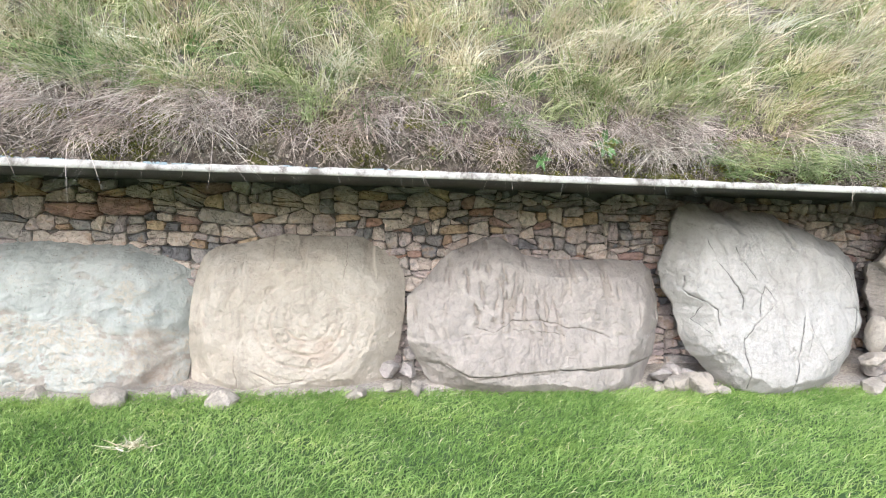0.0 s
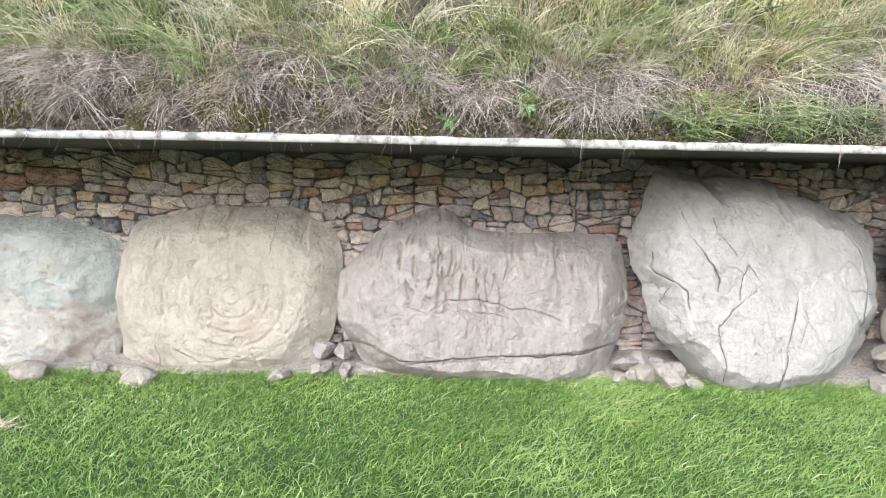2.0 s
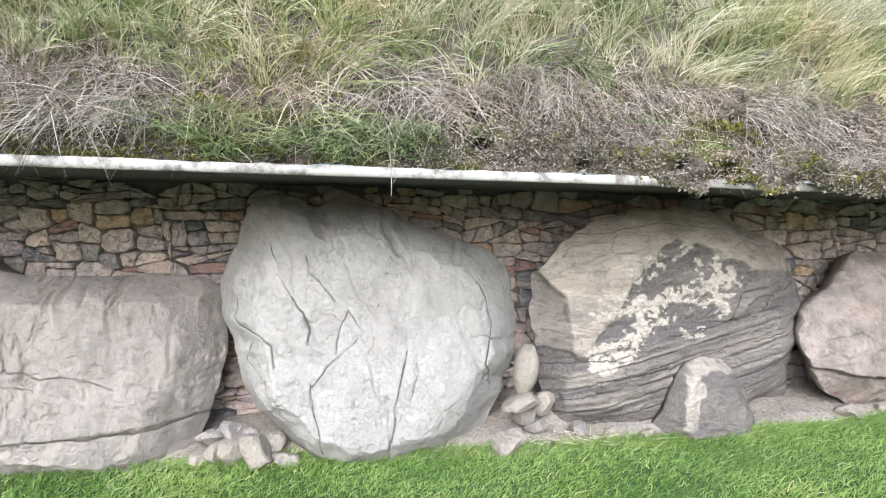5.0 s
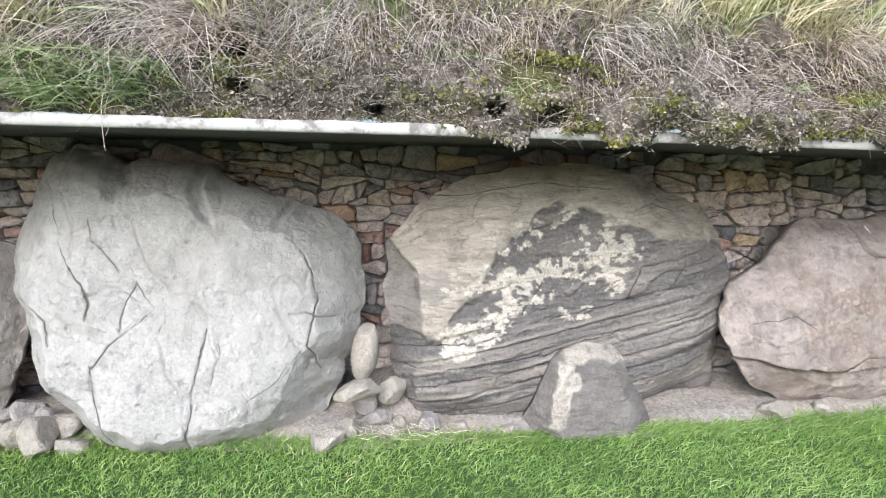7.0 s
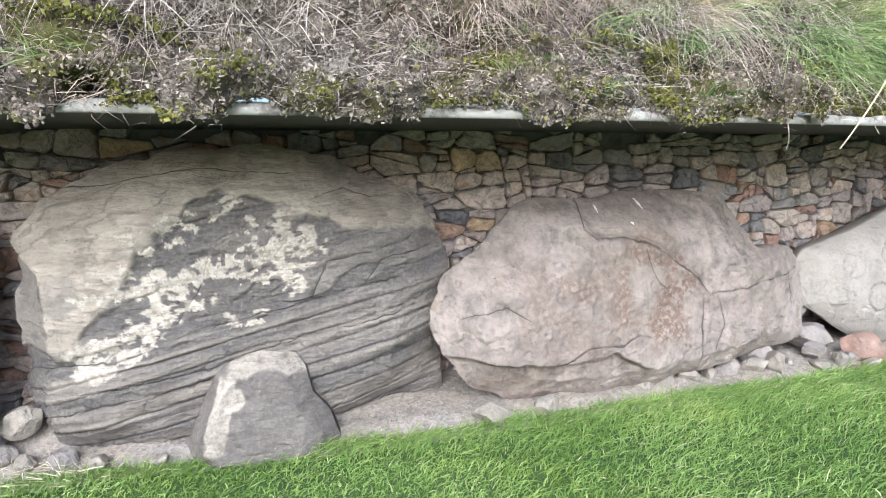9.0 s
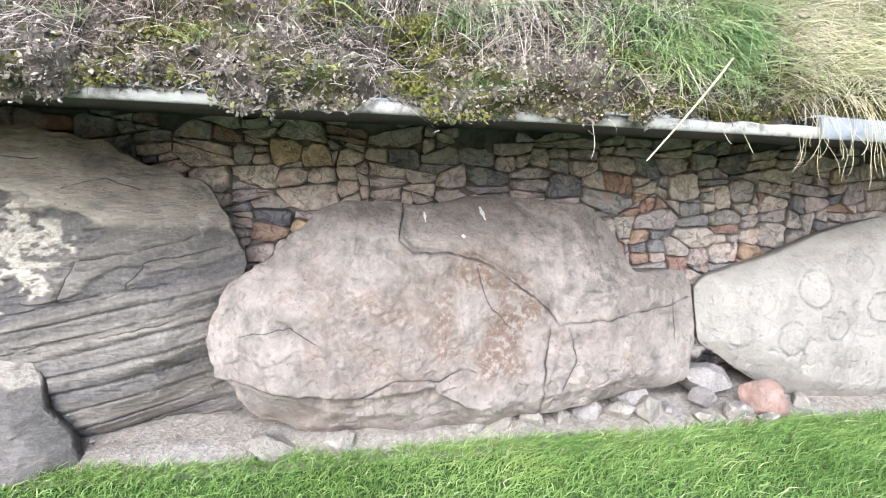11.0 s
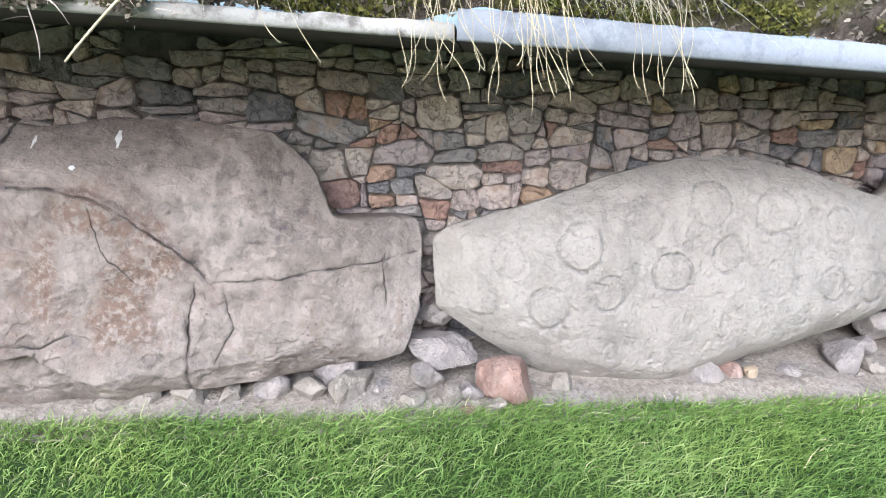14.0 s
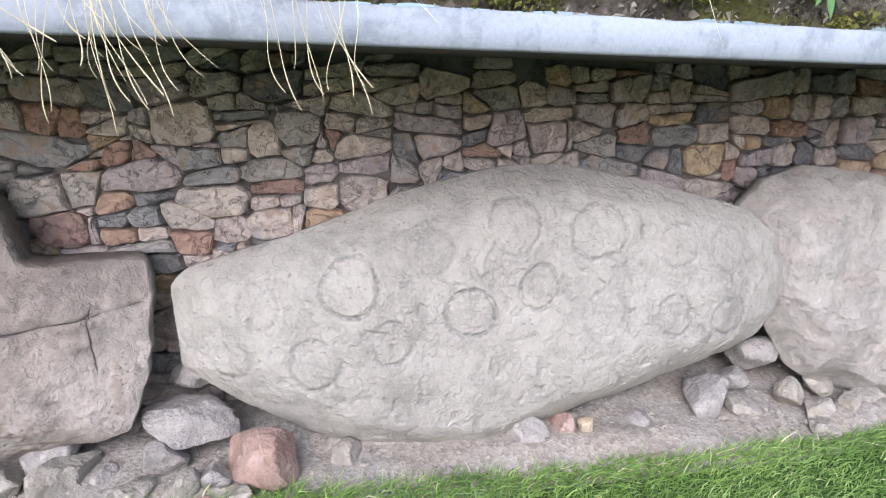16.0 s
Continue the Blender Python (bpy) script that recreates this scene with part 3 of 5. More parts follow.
def relief_k4(x, z, r, seed):
    lines = [[(3.33, 0.7), (3.28, 0.47), (3.25, 0.26), (3.21, 0.0)], [(2.95, 0.97), (2.9, 0.87), (2.88, 0.71)], [(2.6, 1.07), (2.66, 0.98), (2.71, 0.88), (2.7, 0.78)], [(2.22, 1.05), (2.21, 0.93), (2.27, 0.87), (2.38, 0.84), (2.46, 0.77), (2.49, 0.64)],
             [(2.72, 0.5), (2.73, 0.33), (2.78, 0.21), (2.79, 0.06)], [(2.68, 1.33), (2.7, 1.22), (2.8, 1.13), (2.86, 1.05)], [(3.75, 1.21), (3.85, 1.11), (3.9, 0.95), (3.93, 0.83), (3.88, 0.58), (3.93, 0.41)], [(3.79, 0.77), (4.02, 0.74)],
             [(3.39, 0.62), (3.41, 0.55), (3.34, 0.34)], [(2.92, 0.71), (2.8, 0.59), (2.74, 0.5)]]
    c = cracks(x, z, lines[:5], 0.0125, seed)
    faint = cracks(x, z, lines[5:], 0.011, seed)
    facet = 0.05 * np.abs(fbm(x * 1.7, z * 1.7, 2, 2, seed + 1)) + 0.013 * fbm(x * 5, z * 5, 0, 4, seed + 3)
    strands = smooth(np.abs(fbm(x * 3.2 + z, z * 1.6, 4, 3, seed + 8)), 0.0, 0.07)
    notch = line_mask(x, z, [(3.18, 1.66), (3.19, 1.5), (3.28, 1.35)], 0.045) + 0.7 * line_mask(x, z, [(3.67, 1.3), (3.72, 1.44)], 0.035) + 0.7 * line_mask(x, z, [(2.5, 1.68), (2.72, 1.63), (2.8, 1.55)], 0.05)
    edge = np.interp(z, [0.0, 0.13, 0.3, 0.49, 0.75, 0.95], [2.75, 2.61, 2.46, 2.3, 2.13, 2.06]) + 0.015 * fbm(z * 9, 0, 0, 3, seed)
    chip = np.clip(edge + 0.05 - x, 0, 0.3)
    pale = smooth(fbm(x * 2.2, z * 2.2, 9, 4, seed + 4) + 0.5 * (0.8 - z), -0.05, 0.5)
    return -0.02 * c - 0.012 * faint + facet - 0.01 * (1 - strands) - 0.05 * np.clip(notch, 0, 1) - 0.55 * chip, np.clip(1.0 * c + 0.7 * faint + 0.08 * notch + 0.16 * (1 - strands), 0, 1), pale * 0.75 * smooth(x - edge, -0.06, 0.0)


def relief_k5(x, z, r, seed):
    jag = 0.03 * fbm(x * 7, z * 7, 0, 4, seed)
    top = np.interp(x, [4.68, 4.75, 4.86, 4.95, 5.02, 5.18, 5.3, 5.45, 5.58, 5.68, 5.76, 5.9, 6.07, 6.2, 6.36, 6.75], [0.6, 0.74, 0.84, 0.99, 1.14, 1.27, 1.42, 1.4, 1.43, 1.36, 1.28, 1.31, 1.24, 1.22, 1.2, 1.14]) + 2 * jag
    band = np.interp(x, [4.2, 4.7, 4.97, 5.19, 5.45, 6.39, 6.8], [0.5, 0.53, 0.56, 0.65, 0.72, 0.88, 0.95])
    flow = z - 0.21 * (x - 5.4)
    layer = fbm(x * 0.8, flow * 15, 0, 4, seed + 1)
    low = smooth(band - z + jag, -0.01, 0.03)
    shelf = flow * 10 + 0.9 * fbm(x * 0.9, flow * 3, 4, 3, seed + 30)
    ledge = smooth(shelf - np.floor(shelf), 0.0, 0.22)
    streak = fbm(x * 1.3, flow * 34, 2, 4, seed + 31)
    dark = smooth(top - z, -0.01, 0.03) * (1 - low)
    zone = np.zeros_like(x)
    for ends, reach in (([(4.76, 0.55), (5.01, 0.66)], 0.15), ([(4.76, 0.9), (5.0, 0.99)], 0.12), ([(5.02, 1.16), (5.46, 1.33)], 0.13), ([(5.08, 0.93), (5.3, 0.88)], 0.13), ([(5.32, 0.95), (5.6, 1.0), (5.88, 1.11)], 0.15), ([(5.73, 1.26), (5.81, 0.9)], 0.1), ([(4.96, 0.73), (5.15, 0.8)], 0.12), ([(5.55, 1.25), (5.6, 1.02)], 0.1), ([(5.45, 0.72), (5.66, 0.74)], 0.06)):
        zone = np.maximum(zone, line_mask(x, z, ends, reach))
    lich = smooth(0.8 * fbm(x * 23, z * 29, 0, 5, seed + 2) + 0.6 * fbm(x * 6.5, z * 6.5, 8, 3, seed + 5) + 0.45 * zone, 0.3, 0.42) * smooth(zone, 0.05, 0.35)
    side = smooth(np.interp(z, [0.3, 0.41, 0.71, 1.02, 1.2], [4.5, 4.53, 4.57, 4.5, 4.32]) - x + jag, -0.01, 0.02)
    blue = smooth(-np.hypot(x - 4.62, (z - 0.9) * 1.1) + jag, -0.14, -0.1)
    crack = cracks(x, z, [[(4.4, 0.5), (4.97, 0.55), (5.19, 0.64), (5.45, 0.71), (6.4, 0.88)], [(4.43, 0.38), (4.91, 0.41), (5.33, 0.46), (5.84, 0.59), (6.5, 0.7)], [(4.49, 0.25), (4.86, 0.32), (5.38, 0.41)], [(5.35, 1.08), (5.33, 0.93), (5.18, 0.73)], [(5.9, 0.8), (6.0, 1.0), (6.5, 1.12)]], 0.016, seed)
    plates = smooth(fbm(x * 3.2, flow * 9, 5, 4, seed + 14), 0.1, 0.25)
    tan_cracks = (1 - smooth(np.abs(fbm(x * 3, flow * 8, 9, 4, seed + 16)), 0.0, 0.05)) * smooth(z, 0.9, 1.2)
    m = np.clip((0.98 - 0.2 * plates) * dark + 0.5 * tan_cracks * (1 - dark) + low * (0.6 + 0.25 * smooth(-layer, -0.3, 0.3) + 0.22 * smooth(-streak, 0.0, 0.3) + 0.2 * (1 - smooth(ledge, 0.0, 0.6))) + 0.6 * side + 0.45 * blue, 0, 0.95)
    m = np.maximum(m * (1 - lich), 0.8 * crack)
    return 0.012 * layer * (0.25 + low) + 0.022 * ledge * (0.15 + low) + 0.006 * streak * low - 0.03 * dark + 0.02 * plates * dark - 0.012 * tan_cracks - 0.02 * low - 0.12 * side * smooth(-x, -4.6, -4.3) - 0.02 * crack, m, np.clip(lich + 0.3 * low * smooth(streak, 0.2, 0.5), 0, 1)


def relief_k6(x, z, r, seed):
    big = [(7.62, 1.36), (7.6, 1.14), (7.69, 1.07), (8.02, 1.04), (8.14, 0.99), (8.26, 0.89), (8.46, 0.75), (8.52, 0.66)]
    c = cracks(x, z, [big, [(8.47, 0.65), (8.46, 0.45), (8.44, 0.1)]], 0.0125, seed)
    faint = cracks(x, z, [[(8.55, 0.64), (8.78, 0.65), (9.06, 0.7), (9.45, 0.74)], [(6.7, 0.38), (7.4, 0.3), (7.59, 0.37), (7.85, 0.36), (7.96, 0.43)], [(8.59, 0.61), (8.65, 0.44), (8.57, 0.28)], [(9.3, 0.75), (9.32, 0.5)]], 0.012, seed)
    above = smooth(z - np.interp(x, [p[0] for p in big[1:]], [p[1] for p in big[1:]]), 0.0, 0.03) * smooth(x, 7.6, 7.64) * smooth(-x, -8.55, -8.5)
    rust = smooth(-np.hypot((x - 8.12) * 0.8, z - 0.68) + 0.2 * fbm(x * 3.5, z * 3.5, 0, 5, seed + 2), -0.46, -0.16)
    rust = np.maximum(rust, 0.7 * smooth(-np.hypot((x - 7.6) * 0.7, z - 0.75) + 0.25 * fbm(x * 3, z * 3, 5, 5, seed + 4), -0.25, 0.0)) * smooth(fbm(x * 5, z * 5, 3, 5, seed + 3), -0.45, 0.25)
    specks = smooth(fbm(x * 24, z * 24, 0, 3, seed + 8), 0.25, 0.45) * smooth(-np.hypot(x - 8.75, z - 0.95), -0.35, -0.1)
    rust = np.maximum(rust, 0.45 * smooth(fbm(x * 2.6, z * 2.6, 8, 6, seed + 21), 0.05, 0.4) * smooth(-x, -9.2, -8.3))
    under = smooth(-z + 0.02 * fbm(x * 5, 0, 0, 3, seed + 6) + np.interp(x, [6.6, 7.4, 7.8, 8.0], [0.4, 0.3, 0.33, 0.2]), -0.01, 0.02) * smooth(-x, -8.1, -7.9)
    chip = np.clip(6.86 + 0.15 * z - x, 0, 0.3)
    return -0.03 * c - 0.014 * faint - 0.03 * above - 0.09 * under - 0.12 * chip + 0.018 * fbm(x * 6, z * 6, 0, 4, seed), np.clip(1.0 * c + 0.7 * faint + 0.6 * specks + 0.35 * smooth(fbm(x * 7, z * 7, 2, 5, seed + 41), 0.15, 0.5), 0, 1), np.clip(rust * 1.1, 0, 1)


RINGS_K7 = [(9.8, 0.49, 0.075), (10.15, 0.475, 0.11), (10.46, 0.56, 0.095), (10.786, 0.674, 0.1), (10.29, 0.8, 0.12), (9.915, 0.72, 0.095), (10.61, 0.935, 0.095), (10.97, 1.03, 0.115), (11.08, 0.773, 0.095), (11.34, 1.0, 0.115), (11.372, 0.65, 0.1), (11.71, 0.61, 0.095), (11.998, 0.575, 0.085), (11.72, 0.93, 0.09), (11.975, 0.89, 0.1)]


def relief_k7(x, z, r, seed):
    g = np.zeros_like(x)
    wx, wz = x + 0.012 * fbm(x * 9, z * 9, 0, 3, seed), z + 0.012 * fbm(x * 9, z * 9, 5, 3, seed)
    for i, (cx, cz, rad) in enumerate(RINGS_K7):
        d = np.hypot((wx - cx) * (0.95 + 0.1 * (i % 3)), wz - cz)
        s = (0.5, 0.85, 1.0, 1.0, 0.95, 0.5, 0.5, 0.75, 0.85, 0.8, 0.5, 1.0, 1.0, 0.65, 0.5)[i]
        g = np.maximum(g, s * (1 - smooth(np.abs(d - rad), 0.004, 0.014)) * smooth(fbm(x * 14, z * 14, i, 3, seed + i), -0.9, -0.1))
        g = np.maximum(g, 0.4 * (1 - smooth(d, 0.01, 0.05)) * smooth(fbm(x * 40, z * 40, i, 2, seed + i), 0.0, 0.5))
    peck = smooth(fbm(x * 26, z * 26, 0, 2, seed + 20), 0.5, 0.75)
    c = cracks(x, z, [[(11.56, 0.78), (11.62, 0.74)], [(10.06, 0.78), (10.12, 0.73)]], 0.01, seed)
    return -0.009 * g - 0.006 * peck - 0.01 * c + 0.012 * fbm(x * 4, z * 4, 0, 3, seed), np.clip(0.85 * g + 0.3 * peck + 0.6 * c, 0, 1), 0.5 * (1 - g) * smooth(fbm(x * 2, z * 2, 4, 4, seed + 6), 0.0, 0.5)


def relief_upright(x, z, r, seed):
    jag = 0.03 * fbm(x * 9, z * 9, 0, 4, seed)
    cap = smooth(z + 0.5 * np.abs(x - 5.62) * 0.4 + jag, 0.455, 0.475) * smooth(x + jag, 5.45, 5.48)
    streak = smooth(0.055 - np.abs(x - 5.44 - 0.22 * (z - 0.3) + jag), 0.0, 0.012) * smooth(-z, -0.46, -0.42) * smooth(z, 0.04, 0.08)
    blot = smooth(0.075 - np.hypot(x - 5.5, (z - 0.33) * 1.2) + jag, 0.0, 0.012)
    p = 0.6 * np.clip(np.maximum(np.maximum(cap * smooth(fbm(x * 8, z * 8, 6, 4, seed), -0.5, -0.2), streak), blot), 0, 1)
    line = np.interp(x, [5.3, 5.6, 5.9], [0.22, 0.31, 0.3])
    return 0.02 * fbm(x * 7, z * 7, 0, 3, seed) - 0.02 * smooth(z - line + jag, -0.01, 0.01), 0.8 * (1 - p), p


KERB_GREEN = stone_material("greenish_stone", (0.268, 0.279, 0.258), (0.300, 0.306, 0.287), (0.190, 0.140, 0.102), (0.336, 0.296, 0.240), 1.1, grain=0.3)
KERB_TAN = stone_material("tan_stone", (0.293, 0.257, 0.209), (0.321, 0.290, 0.245), (0.270, 0.225, 0.180), (0.373, 0.334, 0.280), 1.2, grain=0.28)
KERB_BROWN = stone_material("brown_grey_stone", (0.230, 0.204, 0.181), (0.258, 0.233, 0.209), (0.196, 0.166, 0.140), (0.333, 0.302, 0.253), 1.5, grain=0.3)
KERB_WHITE = stone_material("pale_grey_stone", (0.253, 0.239, 0.219), (0.287, 0.275, 0.255), (0.15, 0.14, 0.125), (0.350, 0.333, 0.311), 1.2, grain=0.2)
KERB_DARK = stone_material("layered_dark_stone", (0.255, 0.220, 0.181), (0.328, 0.289, 0.241), (0.086, 0.079, 0.078), (0.450, 0.410, 0.351), 1.3, (0.6, 1, 2.5))
KERB_RUST = stone_material("rusty_brown_stone", (0.218, 0.183, 0.157), (0.264, 0.228, 0.202), (0.085, 0.072, 0.068), (0.151, 0.105, 0.079), 1.3, grain=0.6)
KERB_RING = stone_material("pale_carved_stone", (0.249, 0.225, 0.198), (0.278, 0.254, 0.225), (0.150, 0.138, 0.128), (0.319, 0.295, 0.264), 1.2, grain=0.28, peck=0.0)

LINES_TAN = [(0.8, [(-1.75, 0.33), (-1.76, 0.2), (-1.74, 0.02)]), (0.6, [(-1.6, 0.2), (-1.4, 0.1), (-1.1, 0.12)]), (0.5, [(-1.5, 1.3), (-1.47, 1.15), (-1.53, 1.05)]), (0.5, [(-0.86, 1.3), (-0.84, 1.12), (-0.88, 0.98)])]
LINES_BROWN = [(0.8, [(0.3, 0.6), (0.45, 0.55), (0.63, 0.66), (0.88, 0.65), (1.09, 0.61), (1.3, 0.57), (1.51, 0.5)]), (0.6, [(0.62, 0.58), (0.85, 0.57), (1.1, 0.53)]), (1.0, [(0.05, 0.28), (0.26, 0.17), (0.47, 0.16), (0.76, 0.2), (1.09, 0.22), (1.34, 0.2), (1.64, 0.22), (1.93, 0.26)])]
LINES_PALE = [(0.9, [(3.33, 0.7), (3.28, 0.47), (3.25, 0.26), (3.21, 0.0)]), (0.9, [(2.95, 0.97), (2.9, 0.87), (2.88, 0.71)]), (0.8, [(2.95, 0.97), (3.05, 0.83), (2.92, 0.71)]), (1.0, [(2.6, 1.07), (2.66, 0.98), (2.71, 0.88), (2.7, 0.78)]), (0.8, [(2.22, 1.05), (2.21, 0.93), (2.27, 0.87), (2.38, 0.84), (2.46, 0.77), (2.49, 0.64)]),
              (0.8, [(2.72, 0.5), (2.73, 0.33), (2.78, 0.21), (2.79, 0.06)]), (0.6, [(2.68, 1.33), (2.7, 1.22), (2.8, 1.13), (2.86, 1.05)]), (0.9, [(3.75, 1.21), (3.85, 1.11), (3.9, 0.95), (3.93, 0.83), (3.88, 0.58), (3.93, 0.41)]), (0.6, [(3.79, 0.77), (4.02, 0.74)]), (0.6, [(3.39, 0.62), (3.41, 0.55), (3.34, 0.34)]), (0.8, [(2.92, 0.71), (2.8, 0.59), (2.74, 0.5)]), (0.6, [(2.35, 0.78), (2.3, 0.66), (2.42, 0.55)]), (0.6, [(3.55, 0.28), (3.72, 0.4), (3.84, 0.55)]), (0.6, [(2.45, 1.38), (2.5, 1.2), (2.6, 1.07)])]
LINES_DARK = [(0.9, [(4.4, 0.5), (4.97, 0.55), (5.19, 0.64), (5.45, 0.71), (6.4, 0.88)]), (0.7, [(4.43, 0.38), (4.91, 0.41), (5.33, 0.46), (5.84, 0.59), (6.5, 0.7)]), (0.7, [(4.49, 0.25), (4.86, 0.32), (5.38, 0.41)]), (0.7, [(5.35, 1.08), (5.33, 0.93), (5.18, 0.73)]), (0.7, [(5.9, 0.8), (6.0, 1.0), (6.5, 1.12)]), (0.6, [(4.5, 1.45), (4.9, 1.5), (5.3, 1.56), (5.8, 1.52)]), (0.6, [(5.95, 1.38), (6.1, 1.43), (6.25, 1.38)]), (0.7, [(6.2, 0.85), (6.3, 1.0), (6.6, 1.05)]), (0.6, [(4.4, 0.12), (5.1, 0.22), (5.25, 0.25)])]
LINES_RUST = [(1.0, [(7.62, 1.36), (7.6, 1.14), (7.69, 1.07), (8.02, 1.04), (8.14, 0.99), (8.26, 0.89), (8.46, 0.75), (8.52, 0.66)]), (0.8, [(8.47, 0.65), (8.46, 0.45), (8.44, 0.1)]), (0.7, [(8.55, 0.64), (8.78, 0.65), (9.06, 0.7), (9.45, 0.74)]), (0.7, [(6.7, 0.38), (7.4, 0.3), (7.59, 0.37), (7.85, 0.36), (7.96, 0.43)]), (0.6, [(8.59, 0.61), (8.65, 0.44), (8.57, 0.28)]), (0.6, [(9.3, 0.75), (9.32, 0.5)]), (0.6, [(8.05, 0.99), (8.1, 0.8), (8.25, 0.62)]), (0.5, [(6.8, 0.62), (7.05, 0.68), (7.2, 0.6)])]

kerbstone("broad greenish-grey boulder with tan crust at its foot", (-2.3, 5.6, 0.18, 0.1, 0.4),
          [(-4.6, 0.9), (-4.45, 1.2), (-4.0, 1.32), (-3.47, 1.31), (-2.9, 1.29), (-2.4, 1.24), (-2.19, 1.14), (-2.16, 1.0), (-2.21, 0.64), (-2.22, 0.2), (-2.3, -0.08), (-2.9, -0.1), (-3.7, -0.1), (-4.5, -0.08), (-4.7, 0.4)],
          KERB_GREEN, 0.18, relief=relief_k1, seed=3)
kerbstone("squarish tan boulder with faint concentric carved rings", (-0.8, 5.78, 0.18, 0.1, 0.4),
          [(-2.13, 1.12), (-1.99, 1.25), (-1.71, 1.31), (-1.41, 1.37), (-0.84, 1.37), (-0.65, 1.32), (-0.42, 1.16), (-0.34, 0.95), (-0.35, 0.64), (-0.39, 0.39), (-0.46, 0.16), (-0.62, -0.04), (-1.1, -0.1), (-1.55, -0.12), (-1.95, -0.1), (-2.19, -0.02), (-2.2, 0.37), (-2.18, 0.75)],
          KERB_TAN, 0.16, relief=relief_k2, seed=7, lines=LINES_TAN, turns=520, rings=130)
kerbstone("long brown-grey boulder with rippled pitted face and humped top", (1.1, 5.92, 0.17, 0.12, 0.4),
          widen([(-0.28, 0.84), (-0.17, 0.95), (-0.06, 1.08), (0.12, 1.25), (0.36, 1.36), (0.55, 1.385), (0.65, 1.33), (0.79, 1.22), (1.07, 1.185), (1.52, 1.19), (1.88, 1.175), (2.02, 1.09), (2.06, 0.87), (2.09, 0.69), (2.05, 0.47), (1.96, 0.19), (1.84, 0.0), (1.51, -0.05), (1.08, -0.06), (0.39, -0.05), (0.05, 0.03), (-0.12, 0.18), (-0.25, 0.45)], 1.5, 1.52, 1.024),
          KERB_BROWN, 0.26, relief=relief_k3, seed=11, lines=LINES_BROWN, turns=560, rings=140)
kerbstone("big rounded pale grey boulder with cracked face", (3.2, 6.13, 0.2, 0.18, 0.4),
          widen([(2.10, 1.17), (2.15, 1.27), (2.23, 1.48), (2.30, 1.66), (2.42, 1.74), (2.57, 1.73), (2.7, 1.65), (2.87, 1.68), (3.2, 1.64), (3.36, 1.54), (3.58, 1.47), (3.87, 1.38), (4.05, 1.24), (4.13, 1.03), (4.14, 0.79), (4.03, 0.37), (3.86, 0.08), (3.61, -0.06), (3.26, -0.1), (2.89, -0.03), (2.68, 0.04), (2.43, 0.28), (2.28, 0.48), (2.22, 0.78), (2.13, 0.94)], 3.17, 1.59, 1.034),
          KERB_WHITE, 0.32, 0.5, 5, 0.022, relief_k4, 560, 150, seed=17, edge=0.035, lines=LINES_PALE)
kerbstone("dark layered boulder with white lichen patches", (5.2, 6.45, 0.2, 0.05, 0.4),
          [(4.29, 1.1), (4.37, 1.27), (4.44, 1.35), (4.61, 1.5), (4.84, 1.6), (5.18, 1.67), (5.53, 1.68), (5.86, 1.63), (6.13, 1.56), (6.47, 1.44), (6.56, 1.33), (6.7, 1.08), (6.74, 0.84), (6.67, 0.61), (6.7, 0.25), (6.67, 0.05), (6.13, -0.03), (5.37, -0.06), (4.6, -0.02), (4.4, 0.28), (4.32, 0.72)],
          KERB_DARK, 0.15, 0.5, 6, 0.045, relief_k5, 560, 150, seed=23, edge=0.05, lines=LINES_DARK)
STEPPED_BOULDER = kerbstone("long stepped brown boulder with rust stains and a curved crack", (8.2, 6.9, 0.25, 0.15, 0.6),
          [(6.57, 0.58), (6.65, 0.79), (6.68, 0.88), (6.9, 1.01), (7.02, 1.16), (7.15, 1.27), (7.29, 1.33), (7.54, 1.31), (7.75, 1.31), (7.98, 1.35), (8.43, 1.34), (8.74, 1.32), (8.84, 1.22), (8.97, 1.07), (9.03, 0.93), (9.12, 0.905), (9.44, 0.89), (9.48, 0.68), (9.49, 0.47), (9.41, 0.22), (9.15, 0.16), (8.37, 0.1), (7.95, 0.02), (7.2, 0.02), (6.85, 0.16), (6.66, 0.42)],
          KERB_RUST, 0.12, 0.55, 7, 0.035, relief_k6, 600, 150, seed=29, edge=0.03, lines=LINES_RUST, angular=0.9)
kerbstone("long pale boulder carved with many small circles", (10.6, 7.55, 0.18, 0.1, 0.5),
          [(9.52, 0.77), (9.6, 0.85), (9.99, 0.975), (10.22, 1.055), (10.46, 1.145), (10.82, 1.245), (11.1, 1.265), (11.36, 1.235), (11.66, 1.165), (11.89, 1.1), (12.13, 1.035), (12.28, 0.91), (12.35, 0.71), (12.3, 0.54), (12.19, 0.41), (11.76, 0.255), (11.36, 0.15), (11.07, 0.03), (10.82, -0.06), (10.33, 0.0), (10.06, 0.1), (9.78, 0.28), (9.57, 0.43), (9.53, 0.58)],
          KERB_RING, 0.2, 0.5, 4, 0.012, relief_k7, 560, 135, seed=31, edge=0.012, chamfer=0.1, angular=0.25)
kerbstone("rounded brown boulder beyond the carved one", (12.9, 8.1, 0.2, 0.1, 0.5),
          [(12.17, 0.98), (12.28, 1.15), (12.5, 1.22), (12.75, 1.2), (13.1, 1.14), (13.7, 1.05), (14.0, 0.8), (14.05, 0.3), (13.8, -0.06), (13.2, -0.08), (12.78, 0.0), (12.47, 0.2), (12.32, 0.45), (12.18, 0.7)],
          KERB_BROWN, 0.2, 0.5, 4, 0.03, relief_plain, seed=37)
